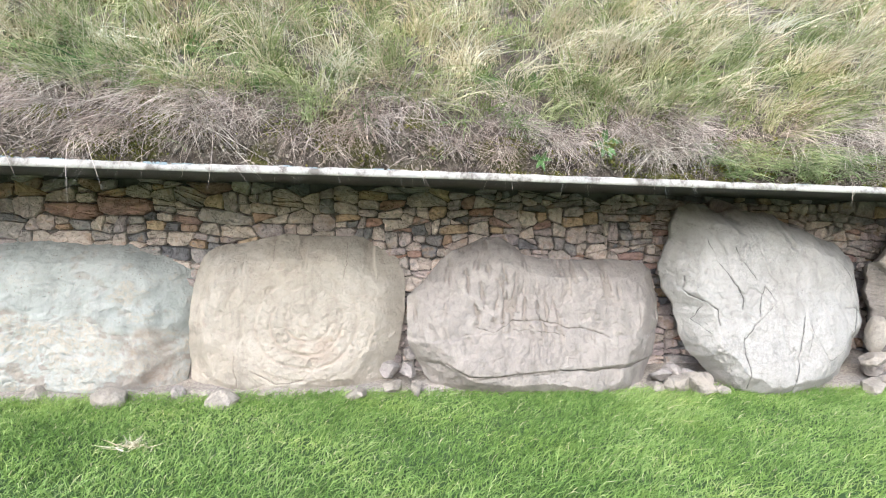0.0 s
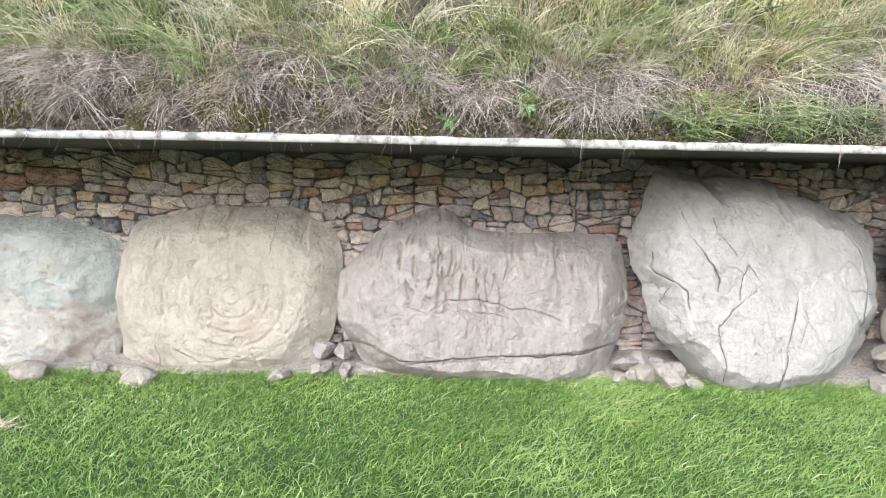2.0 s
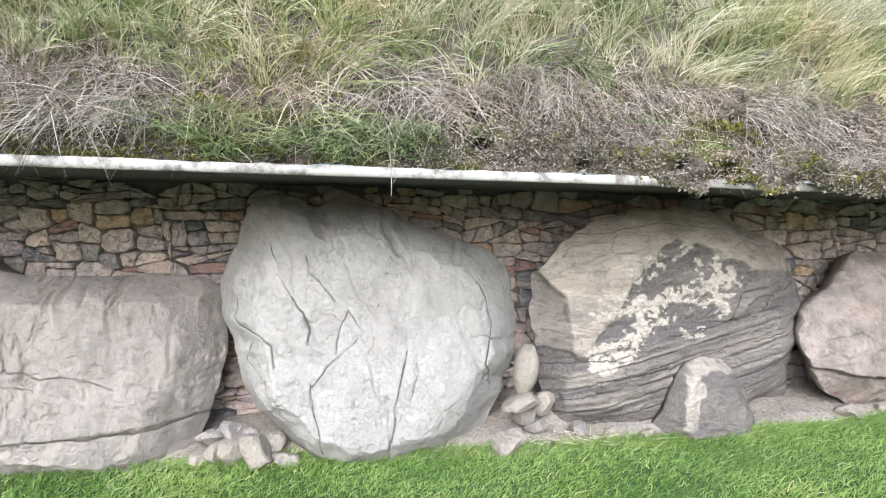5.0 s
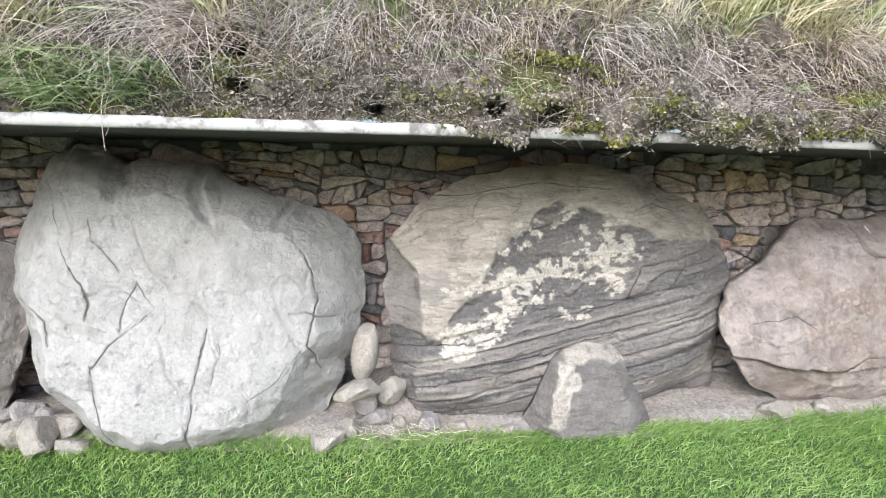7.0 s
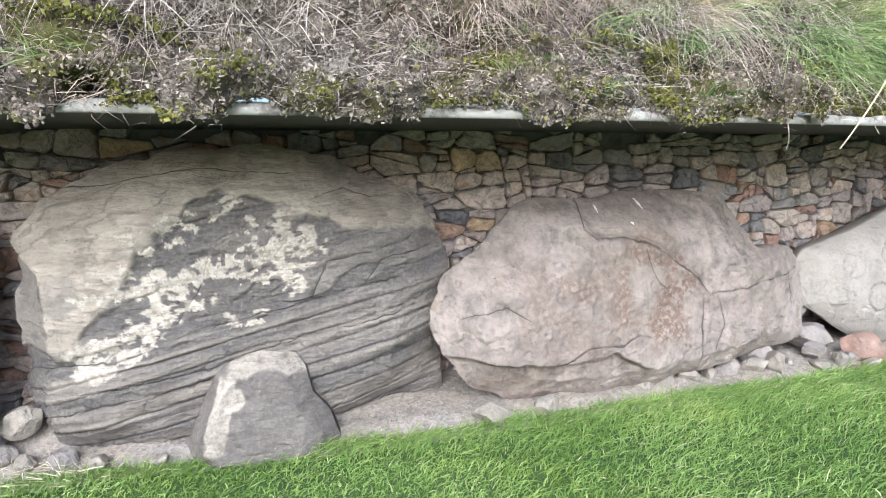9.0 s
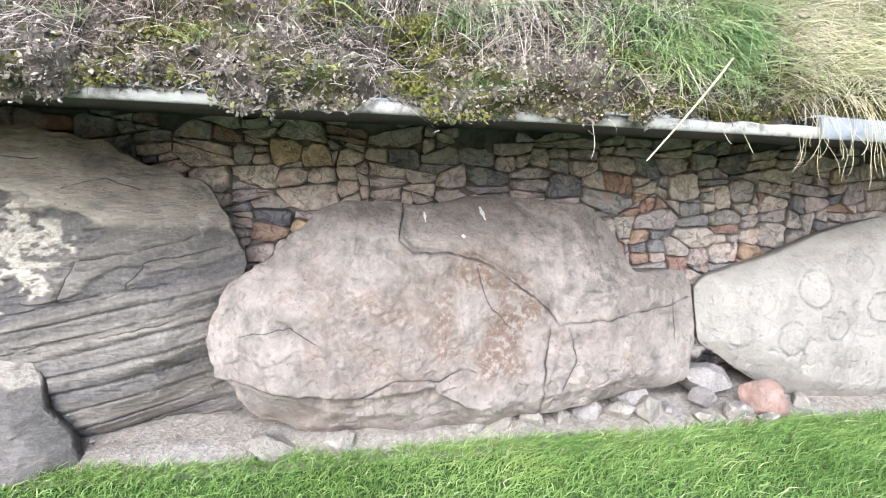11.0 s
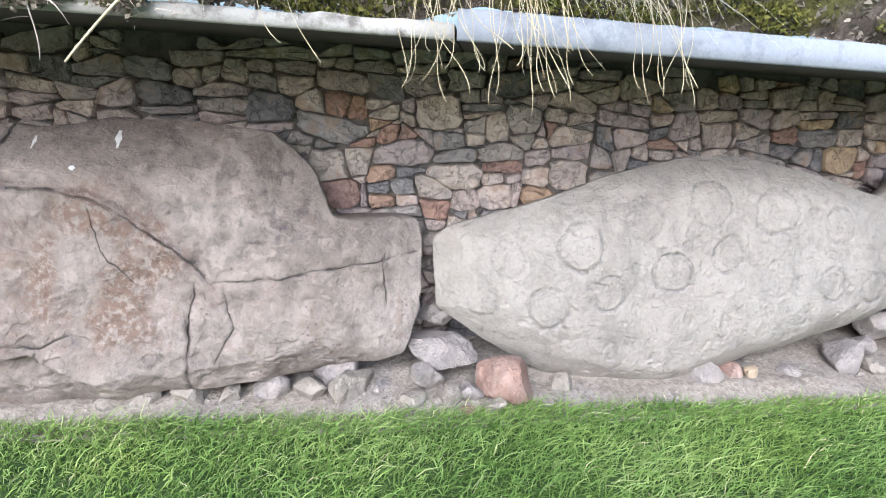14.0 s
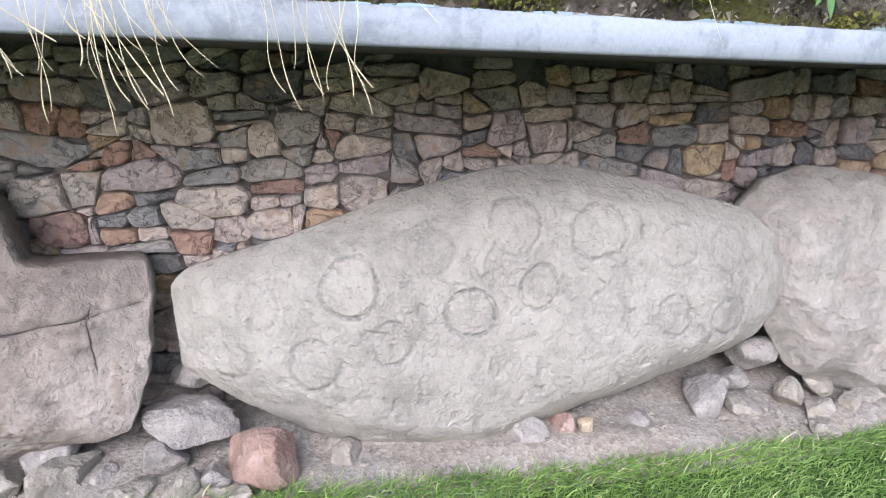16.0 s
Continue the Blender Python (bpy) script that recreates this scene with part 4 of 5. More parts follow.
kerbstone("small dark upright stone with a pale lichen splash", (5.6, 6.24, 0.2, 0.2, 0.2),
          [(5.18, -0.04), (5.25, 0.14), (5.32, 0.3), (5.38, 0.44), (5.46, 0.5), (5.62, 0.55), (5.78, 0.52), (5.86, 0.44), (5.9, 0.3), (5.98, 0.18), (6.04, 0.02), (6.0, -0.06), (5.6, -0.08)],
          KERB_DARK, 0.1, 0.16, 5, 0.03, relief_upright, 200, 60, seed=41, group="loose stones", name="upright_stone", angular=0.9)

# ---- white bird droppings run down the stepped boulder ----
DROPPINGS = [(8.06, 1.3, 0.022, 0.07, 0.03), (7.735, 1.27, 0.014, 0.05, 0.01), (7.955, 1.16, 0.022, 0.018, 0.01)]
MAT_CHALK = concrete_material("chalky_white", (0.72, 0.71, 0.68), (0.5, 0.48, 0.45), 0.6)


def dropping(host, x, z, wide, high, lean):
    """A thin chalky streak that follows the face of a boulder."""
    tree = BVHTree.FromPolygons([v.co for v in host.data.vertices], [p.vertices for p in host.data.polygons])
    v = []
    for i in range(9):
        for j in range(4):
            t = i / 8
            half = wide * (0.35 + 0.65 * math.sin(math.pi * min(1, t * 0.8 + 0.2))) * (1 + 0.3 * math.sin(5 * i))
            at = Vector((x + lean * t + (j / 3 - 0.5) * half, 0, z - high * t)) - host.location
            hit = tree.ray_cast(Vector((at.x, -3, at.z)), Vector((0, 1, 0)))[0]
            v.append((at.x, (hit.y if hit else 0) - 0.003, at.z))
    part_of("white_streak", mesh_of("white_streak", v, grid_faces(9, 4), MAT_CHALK), host, "chalky white bird dropping")


for spot in DROPPINGS:
    dropping(STEPPED_BOULDER, *spot)

# ---- loose stones ----
def loose_stone(x, y, z, sx, sy, sz, turn, material, label, seed, tilt=0.0, facets=0.12, blunt=0.75):
    """A loose stone: a block broken along random planes."""
    bm = bmesh.new()
    bmesh.ops.create_icosphere(bm, subdivisions=4, radius=1.0)
    rnd = random.Random(seed)
    cuts = [(Vector((rnd.gauss(0, 1), rnd.gauss(0, 1), rnd.gauss(0, 1))).normalized(), rnd.uniform(blunt, blunt + 0.25)) for _ in range(10)]
    for vert in bm.verts:
        p = vert.co.normalized()
        p *= min([1.1] + [lim / p.dot(axis) for axis, lim in cuts if p.dot(axis) > 0.2])
        p *= 1 + facets * noise.noise(p * 1.7 + Vector((seed, 0, 0))) + 0.015 * noise.noise(p * 6 + Vector((0, seed, 0)))
        vert.co = Vector((p.x * sx, p.y * sy, p.z * sz))
    me = bpy.data.meshes.new("loose_stone")
    bm.to_mesh(me)
    bm.free()
    me.polygons.foreach_set("use_smooth", np.full(len(me.polygons), blunt > 0.9))
    for key in ("fissure", "fissure_reach"):
        me.attributes.new(key, "FLOAT", "POINT").data.foreach_set("value", np.full(len(me.vertices), 0.3, np.float32))
    me.materials.append(material)
    ob = thing("loose_stone", me, label, "stone", "loose stones")
    ob.matrix_world = pose(x, y, z, 0, tilt, turn)
    return ob


PEB_PALE = stone_material("pale_pebble", (0.260, 0.229, 0.190), (0.296, 0.264, 0.227), patch=(0.34, 0.3, 0.255), scale=5, grain=0.3)
PEB_GREY = stone_material("grey_rubble", (0.238, 0.214, 0.198), (0.273, 0.242, 0.220), patch=(0.31, 0.275, 0.25), scale=5, grain=0.3)
PEB_RED = stone_material("reddish_rock", (0.246, 0.153, 0.119), (0.281, 0.204, 0.170), patch=(0.33, 0.25, 0.21), scale=4, grain=0.35)
PEB_OCHRE = stone_material("ochre_pebble", (0.36, 0.275, 0.185), (0.4, 0.33, 0.24), patch=(0.42, 0.35, 0.26), scale=5, grain=0.3)
KINDS = {"p": (PEB_PALE, "pale tan loose stone"), "g": (PEB_GREY, "grey angular loose stone"), "r": (PEB_RED, "reddish loose stone"), "o": (PEB_OCHRE, "ochre rounded pebble")}


def heap(place, stones):
    """A few loose stones near one spot: kind, place, height of its middle, size."""
    for n, (kind, x, y, z, size) in enumerate(stones):
        material, what = KINDS[kind]
        r = random.Random(int(x * 977 + y * 331))
        loose_stone(x, y, z, size, size * r.uniform(0.65, 0.9), size * r.uniform(0.5, 0.8), r.uniform(0, 180), material, f"{what} {place}", r.randint(1, 9999), r.uniform(-25, 25), 0.06, r.uniform(0.55, 0.7))


heap("on the earth beside the tan ringed boulder", [("p", -0.41, 5.62, 0.06, 0.11), ("g", -0.47, 5.85, 0.14, 0.12), ("p", -0.21, 5.6, 0.05, 0.09), ("g", -0.3, 5.8, 0.16, 0.1), ("p", -0.72, 5.44, 0.03, 0.11), ("g", -0.28, 5.95, 0.3, 0.09)])
heap("at the lawn's edge under the greenish boulder", [("p", -2.66, 5.17, 0.03, 0.14), ("p", -1.78, 5.24, 0.02, 0.16), ("g", -2.2, 5.35, 0.04, 0.09), ("p", -3.3, 5.2, 0.03, 0.12)])
heap("wedged between brown and pale boulders", [("p", 1.98, 5.86, 0.04, 0.08), ("p", 2.09, 5.84, 0.06, 0.09), ("g", 2.18, 6.02, 0.14, 0.13), ("p", 2.36, 5.84, 0.07, 0.16), ("g", 2.3, 5.98, 0.1, 0.1), ("p", 2.54, 5.82, 0.03, 0.1), ("p", 2.2, 5.9, 0.07, 0.13), ("g", 2.05, 5.98, 0.12, 0.12), ("p", 2.42, 5.95, 0.09, 0.12)])
heap("on crumbling earth beside the dark boulder", [("p", 4.12, 6.05, 0.06, 0.08), ("g", 4.28, 6.2, 0.08, 0.1), ("p", 4.43, 6.16, 0.05, 0.07), ("p", 4.36, 6.3, 0.22, 0.1), ("g", 4.2, 6.24, 0.17, 0.12), ("p", 4.8, 6.12, 0.05, 0.06), ("p", 4.0, 5.92, 0.05, 0.12), ("g", 4.6, 6.18, 0.04, 0.09), ("p", 5.1, 6.16, 0.03, 0.05)])
heap("under the foot of the stepped boulder", [("p", 8.2, 6.86, 0.05, 0.11), ("p", 8.4, 6.92, 0.06, 0.1), ("p", 8.59, 6.96, 0.06, 0.09), ("g", 8.75, 7.02, 0.07, 0.1), ("p", 8.96, 7.04, 0.06, 0.11), ("p", 9.15, 7.08, 0.07, 0.16), ("g", 9.05, 7.16, 0.13, 0.13), ("p", 8.06, 6.82, 0.04, 0.08), ("g", 9.3, 7.14, 0.05, 0.07), ("p", 7.3, 6.6, 0.02, 0.12), ("p", 6.95, 6.52, 0.02, 0.16)])
heap("between stepped and carved boulders", [("g", 9.6, 7.32, 0.2, 0.2), ("g", 9.53, 7.17, 0.11, 0.105), ("p", 9.47, 7.02, 0.06, 0.085), ("p", 9.66, 7.05, 0.07, 0.075), ("g", 9.76, 7.12, 0.07, 0.07), ("r", 9.94, 7.2, 0.1, 0.17), ("p", 9.88, 7.02, 0.05, 0.065), ("g", 9.56, 7.5, 0.35, 0.12), ("r", 9.75, 7.0, 0.03, 0.04), ("p", 10.25, 7.32, 0.03, 0.09)])
heap("on the earth below the carved boulder", [("o", 11.34, 7.56, 0.08, 0.06), ("r", 11.22, 7.58, 0.05, 0.1), ("g", 11.05, 7.5, 0.06, 0.11), ("g", 12.0, 7.86, 0.1, 0.18), ("p", 12.16, 7.77, 0.06, 0.095), ("g", 12.34, 8.08, 0.22, 0.14), ("p", 12.44, 7.88, 0.09, 0.1), ("p", 12.53, 7.76, 0.06, 0.09), ("p", 12.73, 7.85, 0.06, 0.085), ("p", 12.5, 7.64, 0.03, 0.07), ("g", 12.2, 8.0, 0.12, 0.1), ("p", 12.62, 7.95, 0.1, 0.08), ("g", 11.6, 7.66, 0.04, 0.08), ("p", 12.9, 7.95, 0.05, 0.1)])
loose_stone(4.2, 6.2, 0.5, 0.08, 0.1, 0.17, 10, PEB_PALE, "smooth oval tan boulder wedged between kerbstones", 5, 8, 0.05, 0.92)
loose_stone(4.16, 6.14, 0.27, 0.14, 0.12, 0.06, 10, PEB_PALE, "flat pale slab under the oval boulder", 6, -12)

# fine gravel on the earth strip
gr = np.random.default_rng(77)
n = 3800
x = gr.uniform(-5, 15, n)
v = gr.random(n) ** 1.5
y = lawn_y(x) + 0.02 + v * 0.75
size = gr.lognormal(-4.75, 0.5, n).clip(0.003, 0.03)
octa = np.array([(1, 0, 0), (0, 1, 0), (-1, 0, 0), (0, -1, 0), (0, 0, 0.7), (0, 0, -0.7)])
shape = octa[None] * gr.uniform(0.6, 1.2, (n, 6, 1)) * size[:, None, None] + gr.normal(0, 0.15, (n, 6, 3)) * size[:, None, None]
t = np.clip(v * 0.75 / 1.4, 0, 1)
z = -0.015 + 0.06 * smooth(t + 0.1, 0.02, 0.25) + 0.05 * smooth(t + 0.1, 0.2, 0.9) + 0.012
shape += np.stack([x, y, z], -1)[:, None]
tri = np.array([(0, 1, 4), (1, 2, 4), (2, 3, 4), (3, 0, 4), (1, 0, 5), (2, 1, 5), (3, 2, 5), (0, 3, 5)])
thing("gravel", mesh_of("gravel", shape.reshape(-1, 3), (np.arange(n)[:, None, None] * 6 + tri[None]).reshape(-1, 3), PEB_PALE, {"fissure": np.full(n * 6, 0.3), "fissure_reach": np.full(n * 6, 0.3)}, shade=False), "fine pale gravel on the earth strip", "gravel", kind="stuff")


# ---- drystone wall behind the kerb ----
us = np.linspace(-7, 17, 240)
yb = wall_y(us) + 0.035
v = np.stack([np.stack([us, yb, 0 * us - 0.05], -1), np.stack([us, yb, lip_z(us) + 0.05], -1), np.stack([us, yb + 0.4, lip_z(us) + 0.05], -1), np.stack([us, yb + 0.4, 0 * us - 0.05], -1)], 1)
wall = thing("wall_drystone", mesh_of("wall_drystone", v.reshape(-1, 3), grid_faces(240, 4, closed=True), MAT_JOINT, shade=False), "drystone wall of mixed brown and grey rubble", "wall", kind="structure")

rng = np.random.default_rng(4)


def rubble_piece(poly, face, seed):
    """One wall stone from its outline in x and z: a block with broken arrises and an uneven, slightly tilted face."""
    p = np.array(poly)
    c = p.mean(0)
    size = np.abs(p - c).max(0)
    y = wall_y(p[:, 0])
    r = np.random.default_rng(seed)
    tx, tz = r.normal(0, 0.06), r.normal(0, 0.09)
    n = len(p)
    lip = np.clip(r.uniform(0.006, 0.016, n) / size.min(), 0.02, 0.3)
    chip = r.normal(0, 0.005, n)
    rings = [(np.ones(n), 0.06, 0), (np.ones(n), 0.012 - face * 0.6, 0), (1 - 0.35 * lip, -face * 0.9, 0.5 * chip), (1 - lip, -face - 0.005, chip)]
    out = []
    for k, d, rag in rings:
        q = c + (p - c) * k[:, None]
        tilt = ((q[:, 0] - c[0]) * tx + (q[:, 1] - c[1]) * tz) * (d < 0)
        out.append(np.stack([q[:, 0], y + d + tilt + rag, q[:, 1]], -1))
    vv = np.concatenate(out + [[[c[0], wall_y(c[0]) - face - 0.005, c[1]]]])
    last = (len(rings) - 1) * n
    ff = [grid_faces(len(rings), n, closed=True), np.array([[last + j, last + (j + 1) % n, len(vv) - 1] for j in range(n)])]
    return vv, ff


BIG_STONES = [(8.68, 1.45, 0.115, 0.03), (9.51, 1.42, 0.1, 0.45), (9.97, 1.4, 0.09, 0.2), (10.27, 1.27, 0.1, 0.46), (10.64, 1.28, 0.085, 0.6), (11.19, 1.34, 0.085, 0.5), (12.1, 1.2, 0.1, 0.78), (9.04, 1.14, 0.085, 0.25), (8.98, 0.97, 0.095, 0.92), (9.51, 0.88, 0.06, 0.97), (9.85, 0.95, 0.075, 0.48), (9.22, 1.3, 0.06, 0.97), (-0.64, 1.51, 0.06, 0.98), (-0.51, 1.34, 0.075, 0.2), (0.36, 1.46, 0.07, 0.3), (1.32, 1.4, 0.085, 0.55), (1.47, 1.58, 0.06, 0.82), (1.54, 1.24, 0.09, 0.45), (7.28, 1.5, 0.08, 0.4), (7.89, 1.46, 0.08, 0.62), (6.88, 1.59, 0.085, 0.8), (0.8, 1.42, 0.07, 0.42)]


def clip_half(poly, nx, nz, d):
    """The part of a convex outline where nx x + nz z <= d."""
    out = []
    for (ax, az), (bx_, bz_) in zip(poly, poly[1:] + poly[:1]):
        da, db = nx * ax + nz * az - d, nx * bx_ + nz * bz_ - d
        if da <= 0:
            out.append((ax, az))
        if (da < 0) != (db < 0):
            t = da / (da - db)
            out.append((ax + (bx_ - ax) * t, az + (bz_ - az) * t))
    return out


def cut_up(poly, found):
    """Break a convex piece of wall into stones by slanting cuts, and leave the named big stones whole."""
    p = np.array(poly)
    w, h = np.ptp(p[:, 0]), np.ptp(p[:, 1])
    inside = [b for b in BIG_STONES if abs(b[0] - p[:, 0].mean()) < w / 2 and abs(b[1] - p[:, 1].mean()) < h / 2]
    wide, high = (2.7 * inside[0][2], 2.0 * inside[0][2]) if inside else (float(np.clip(rng.lognormal(-1.1, 0.38), 0.14, 0.5)), float(np.clip(rng.lognormal(-1.78, 0.3), 0.09, 0.24)))
    if w <= wide and h <= high or w * h < 0.013:
        found.append((p, inside[0][3] if inside else None))
        return
    upright = w / wide > h / high
    turn = rng.normal(0, 0.17) + (0 if upright else math.pi / 2)
    nx, nz = math.cos(turn), math.sin(turn)
    along = p @ (nx, nz)
    lo, hi = along.min(), along.max()
    at = lo + (hi - lo) * rng.uniform(0.4, 0.6)
    if inside:
        here, keep = inside[0][0] * nx + inside[0][1] * nz, inside[0][2] * (1.25 if upright else 0.95)
        at = here + keep if hi - here > here - lo else here - keep
        if not lo + 0.03 < at < hi - 0.03:
            found.append((p, inside[0][3]))
            return
    for sign in (1, -1):
        half = clip_half(poly, sign * nx, sign * nz, sign * at)
        if len(half) > 2:
            cut_up(half, found)


def wall_outlines():
    """Random rubble: loose blocks of wall, each broken into stones of all sizes."""
    flat = 0.62
    seeds = []
    z = 0.3
    while z < 1.95:
        x = -6.8 + rng.uniform(0, 0.3)
        while x < 16.8:
            seeds.append((x * flat, z + rng.normal(0, 0.035)))
            x += rng.uniform(0.36, 0.62)
        z += rng.uniform(0.22, 0.3)
    q = np.array(seeds)
    raw, found = [], []
    for sx, sz in seeds:
        poly = [(sx - 0.4, sz - 0.3), (sx + 0.4, sz - 0.3), (sx + 0.4, sz + 0.3), (sx - 0.4, sz + 0.3)]
        for j in np.argsort((q[:, 0] - sx) ** 2 + (q[:, 1] - sz) ** 2)[1:20]:
            poly = clip_half(poly, q[j, 0] - sx, q[j, 1] - sz, (q[j, 0] ** 2 + q[j, 1] ** 2 - sx ** 2 - sz ** 2) / 2)
        cut_up([(x / flat, z) for x, z in poly], raw)
    for p, tone in raw:
        p = p[np.linalg.norm(p - np.roll(p, 1, 0), axis=1) > 0.015]
        if len(p) < 3 or min(np.ptp(p[:, 0]), np.ptp(p[:, 1])) < 0.025:
            continue
        c = p.mean(0)
        size = np.abs(p - c).max(0)
        p = c + (p - c) * np.maximum(1 - rng.uniform(0.0005, 0.004) / size, 0.5)
        pts = []
        for k in range(len(p)):
            a, b, d = p[k], p[(k + 1) % len(p)], p[k - 1]
            if rng.random() < 0.92:
                u, v_ = rng.uniform(0.06, 0.3, 2)
                pts += [a + (d - a) * u, a + (b - a) * v_]
            else:
                pts.append(a)
            if np.linalg.norm(b - a) > 0.08:
                m = a + (b - a) * rng.uniform(0.35, 0.65)
                pts.append(m + (m - c) * rng.normal(0.0, 0.05))
        if tone is None:
            tone = float(rng.random()) * 0.72 if rng.random() > 0.13 else float(rng.uniform(0.76, 1.0))
        fine = []
        for a, b in zip(pts, pts[1:] + pts[:1]):
            fine.append(a + rng.normal(0, 0.0022, 2))
            if np.linalg.norm(b - a) > 0.055:
                fine.append((a + b) / 2 + rng.normal(0, 0.0035, 2))
        found.append((np.array(fine), tone))
    return found


outlines = [(p, tone) for p, tone in wall_outlines() if p[:, 1].max() < lip_z(p[:, 0].mean()) + 0.06]
near = sorted(range(len(outlines)), key=lambda i: abs(outlines[i][0][:, 0].mean() - 9.9) + (9 if outlines[i][0][:, 1].mean() < 0.75 else 0))[:300]
chosen = set(near)

# ---- turf bank above the canopy ----
BANK_OFF = [0, -0.02, 0.0, 0.08, 0.3, 0.75, 1.8, 5, 14]
BANK_UP = [0, 0.12, 0.3, 0.55, 0.95, 1.45, 2.3, 4.2, 7.5]
BANK_S = [0, 0.06, 0.14, 0.25, 0.42, 0.62, 0.8, 0.93, 1.0]


def fringe(x):
    """How far the soil creeps over the canopy edge: over much of it, not at the ends."""
    return smooth(x, 4.3, 5.2) * smooth(-np.asarray(x, float), -9.3, -8.7)


def bank_point(x, s):
    x, s = np.asarray(x, float), np.asarray(s, float)
    off, up = np.interp(s, BANK_S, BANK_OFF), np.interp(s, BANK_S, BANK_UP)
    low = 1 - smooth(s, 0.0, 0.16)
    cover = sum(w * smooth(x, a - 0.03, a + 0.03) * smooth(-x, -b - 0.03, -b + 0.03) for a, b, w in ((4.5, 5.08, 0.65), (5.46, 5.72, 0.5), (5.9, 6.5, 0.42), (6.97, 7.5, 0.5), (7.75, 8.1, 0.5), (8.3, 8.5, 0.4), (8.6, 8.7, 0.4)))
    rag = np.clip(0.12 + 1.5 * cover + 0.26 * fbm(x * 5, 0.7, 0, 4, 77) + 0.3 * fbm(x * 21, 0.7, 0, 4, 79), 0.0, 1.5)
    f = fringe(x) * low
    back = 0.1 * (1 - fringe(x)) * low
    y = lip_y(x) + 0.03 + off + back - 0.075 * f * rag - 0.02 * f - 0.1 * fringe(x) * np.exp(-(((s - 0.055) / 0.05) ** 2)) * np.clip(0.5 + 0.9 * fbm(x * 2.2, s * 9, 0, 3, 76), 0, 1.2)
    z = lip_z(x) + np.interp(x, [9.5, 9.7], [0.066, 0.12]) + up - 0.085 * f * rag + 0.015 * fbm(x * 3, 2.2, 0, 3, 78) * low
    return y, z


HOLES = [(3.4, 0.11, 0.08), (3.71, 0.14, 0.065), (3.73, 0.07, 0.055), (4.93, 0.06, 0.06), (5.2, 0.02, 0.085), (4.35, 0.03, 0.06)]
us = np.linspace(-8, 18, 1100)
ss = np.concatenate([np.linspace(0, 0.3, 46), np.linspace(0.31, 1, 40)])
bx, bs = np.meshgrid(us, ss, indexing="ij")
by, bz = bank_point(bx, bs)
lump = fbm(bx * 3.5, bz * 3.5, by, 5, 81) * 0.075 + fbm(bx * 16, bz * 16, by, 3, 85) * 0.034 * (1 + 1.8 * fringe(bx))
lump += 0.03 * fringe(bx) * np.abs(fbm(bx * 9, bz * 9, by * 9, 3, 88))
lump *= 0.35 + 0.65 * smooth(bs, 0.0, 0.04)
by = by - lump
bz = bz + 0.3 * lump
for hx, hs, hr in HOLES:
    _, hz = bank_point(hx, hs)
    by += 0.3 * (1 - smooth(np.hypot(bx - hx, (bz - hz) * 1.1), hr * 0.55, hr))
thing("turf_bank", mesh_of("turf_bank", np.stack([bx, by, bz], -1).reshape(-1, 3), grid_faces(len(us), len(ss))[:, ::-1], MAT_SOIL), "steep mossy soil bank of the mound above the canopy", "bank", kind="structure")


# ---- grass ----
def blades(name, root, lead, bend, length, width, material, label, category, segments=3, tone=None, gen=None):
    """Many curved blades in one mesh: each starts along lead and bends by bend towards its tip."""
    count = len(root)
    t = np.linspace(0, 1, segments + 1)
    centre = root[:, None] + length[:, None, None] * (t[None, :, None] * lead[:, None] + (t**2)[None, :, None] * bend[:, None])
    side = np.cross(lead + 0.5 * bend, gen.normal(0, 1, (count, 3)))
    side /= np.linalg.norm(side, axis=1, keepdims=True) + 1e-9
    half = 0.5 * width[:, None] * (1 - t[None, :-1] ** 1.6)
    left = centre[:, :-1] - side[:, None] * half[..., None]
    right = centre[:, :-1] + side[:, None] * half[..., None]
    body = np.stack([left, right], 2).reshape(count, -1, 3)
    v = np.concatenate([body, centre[:, -1:]], 1)
    per = v.shape[1]
    quads = np.array([[2 * i, 2 * i + 1, 2 * i + 3, 2 * i + 2] for i in range(segments - 1)]).reshape(-1, 4)
    tri = np.array([[2 * segments - 2, 2 * segments - 1, 2 * segments]])
    base = (np.arange(count) * per)[:, None, None]
    faces = [(base + tri[None]).reshape(-1, 3)]
    if segments > 1:
        faces.append((base + quads[None]).reshape(-1, 4))
    tone = gen.random(count) if tone is None else tone
    me = mesh_of(name, v.reshape(-1, 3), faces, material, {"tone": np.repeat(tone, per)})
    return thing(name, me, label, category, kind="stuff")


def unit(v):
    return v / (np.linalg.norm(v, axis=-1, keepdims=True) + 1e-9)


g = np.random.default_rng(12)

# lawn
count = 190000
x = g.uniform(-5.5, 15.5, count)
y = lawn_y(x) + 0.035 * fbm(x * 4, 0, 0, 3, 91) - 2.5 * g.random(count) ** 1.35
z = np.full(count, -0.02)
tall = 0.07 + 0.04 * np.clip(fbm(x * 1.2, y * 1.2, 0, 3, 93), -0.6, 1) + 0.035 * smooth(y - lawn_y(x), -0.25, 0.0)
length = tall * g.uniform(0.7, 1.5, count)
lead = unit(np.stack([g.normal(0.15, 0.42, count), g.normal(-0.1, 0.42, count), np.ones(count)], -1))
bend = np.stack([g.normal(0.25, 0.35, count), g.normal(-0.15, 0.35, count), g.uniform(-0.55, -0.1, count)], -1)
tone = np.clip(0.5 + 0.19 * g.normal(0, 1, count) + 0.25 * fbm(x * 1.5, y * 1.5, 0, 3, 95), 0, 0.93)
tone[g.random(count) < 0.015] = 1.0
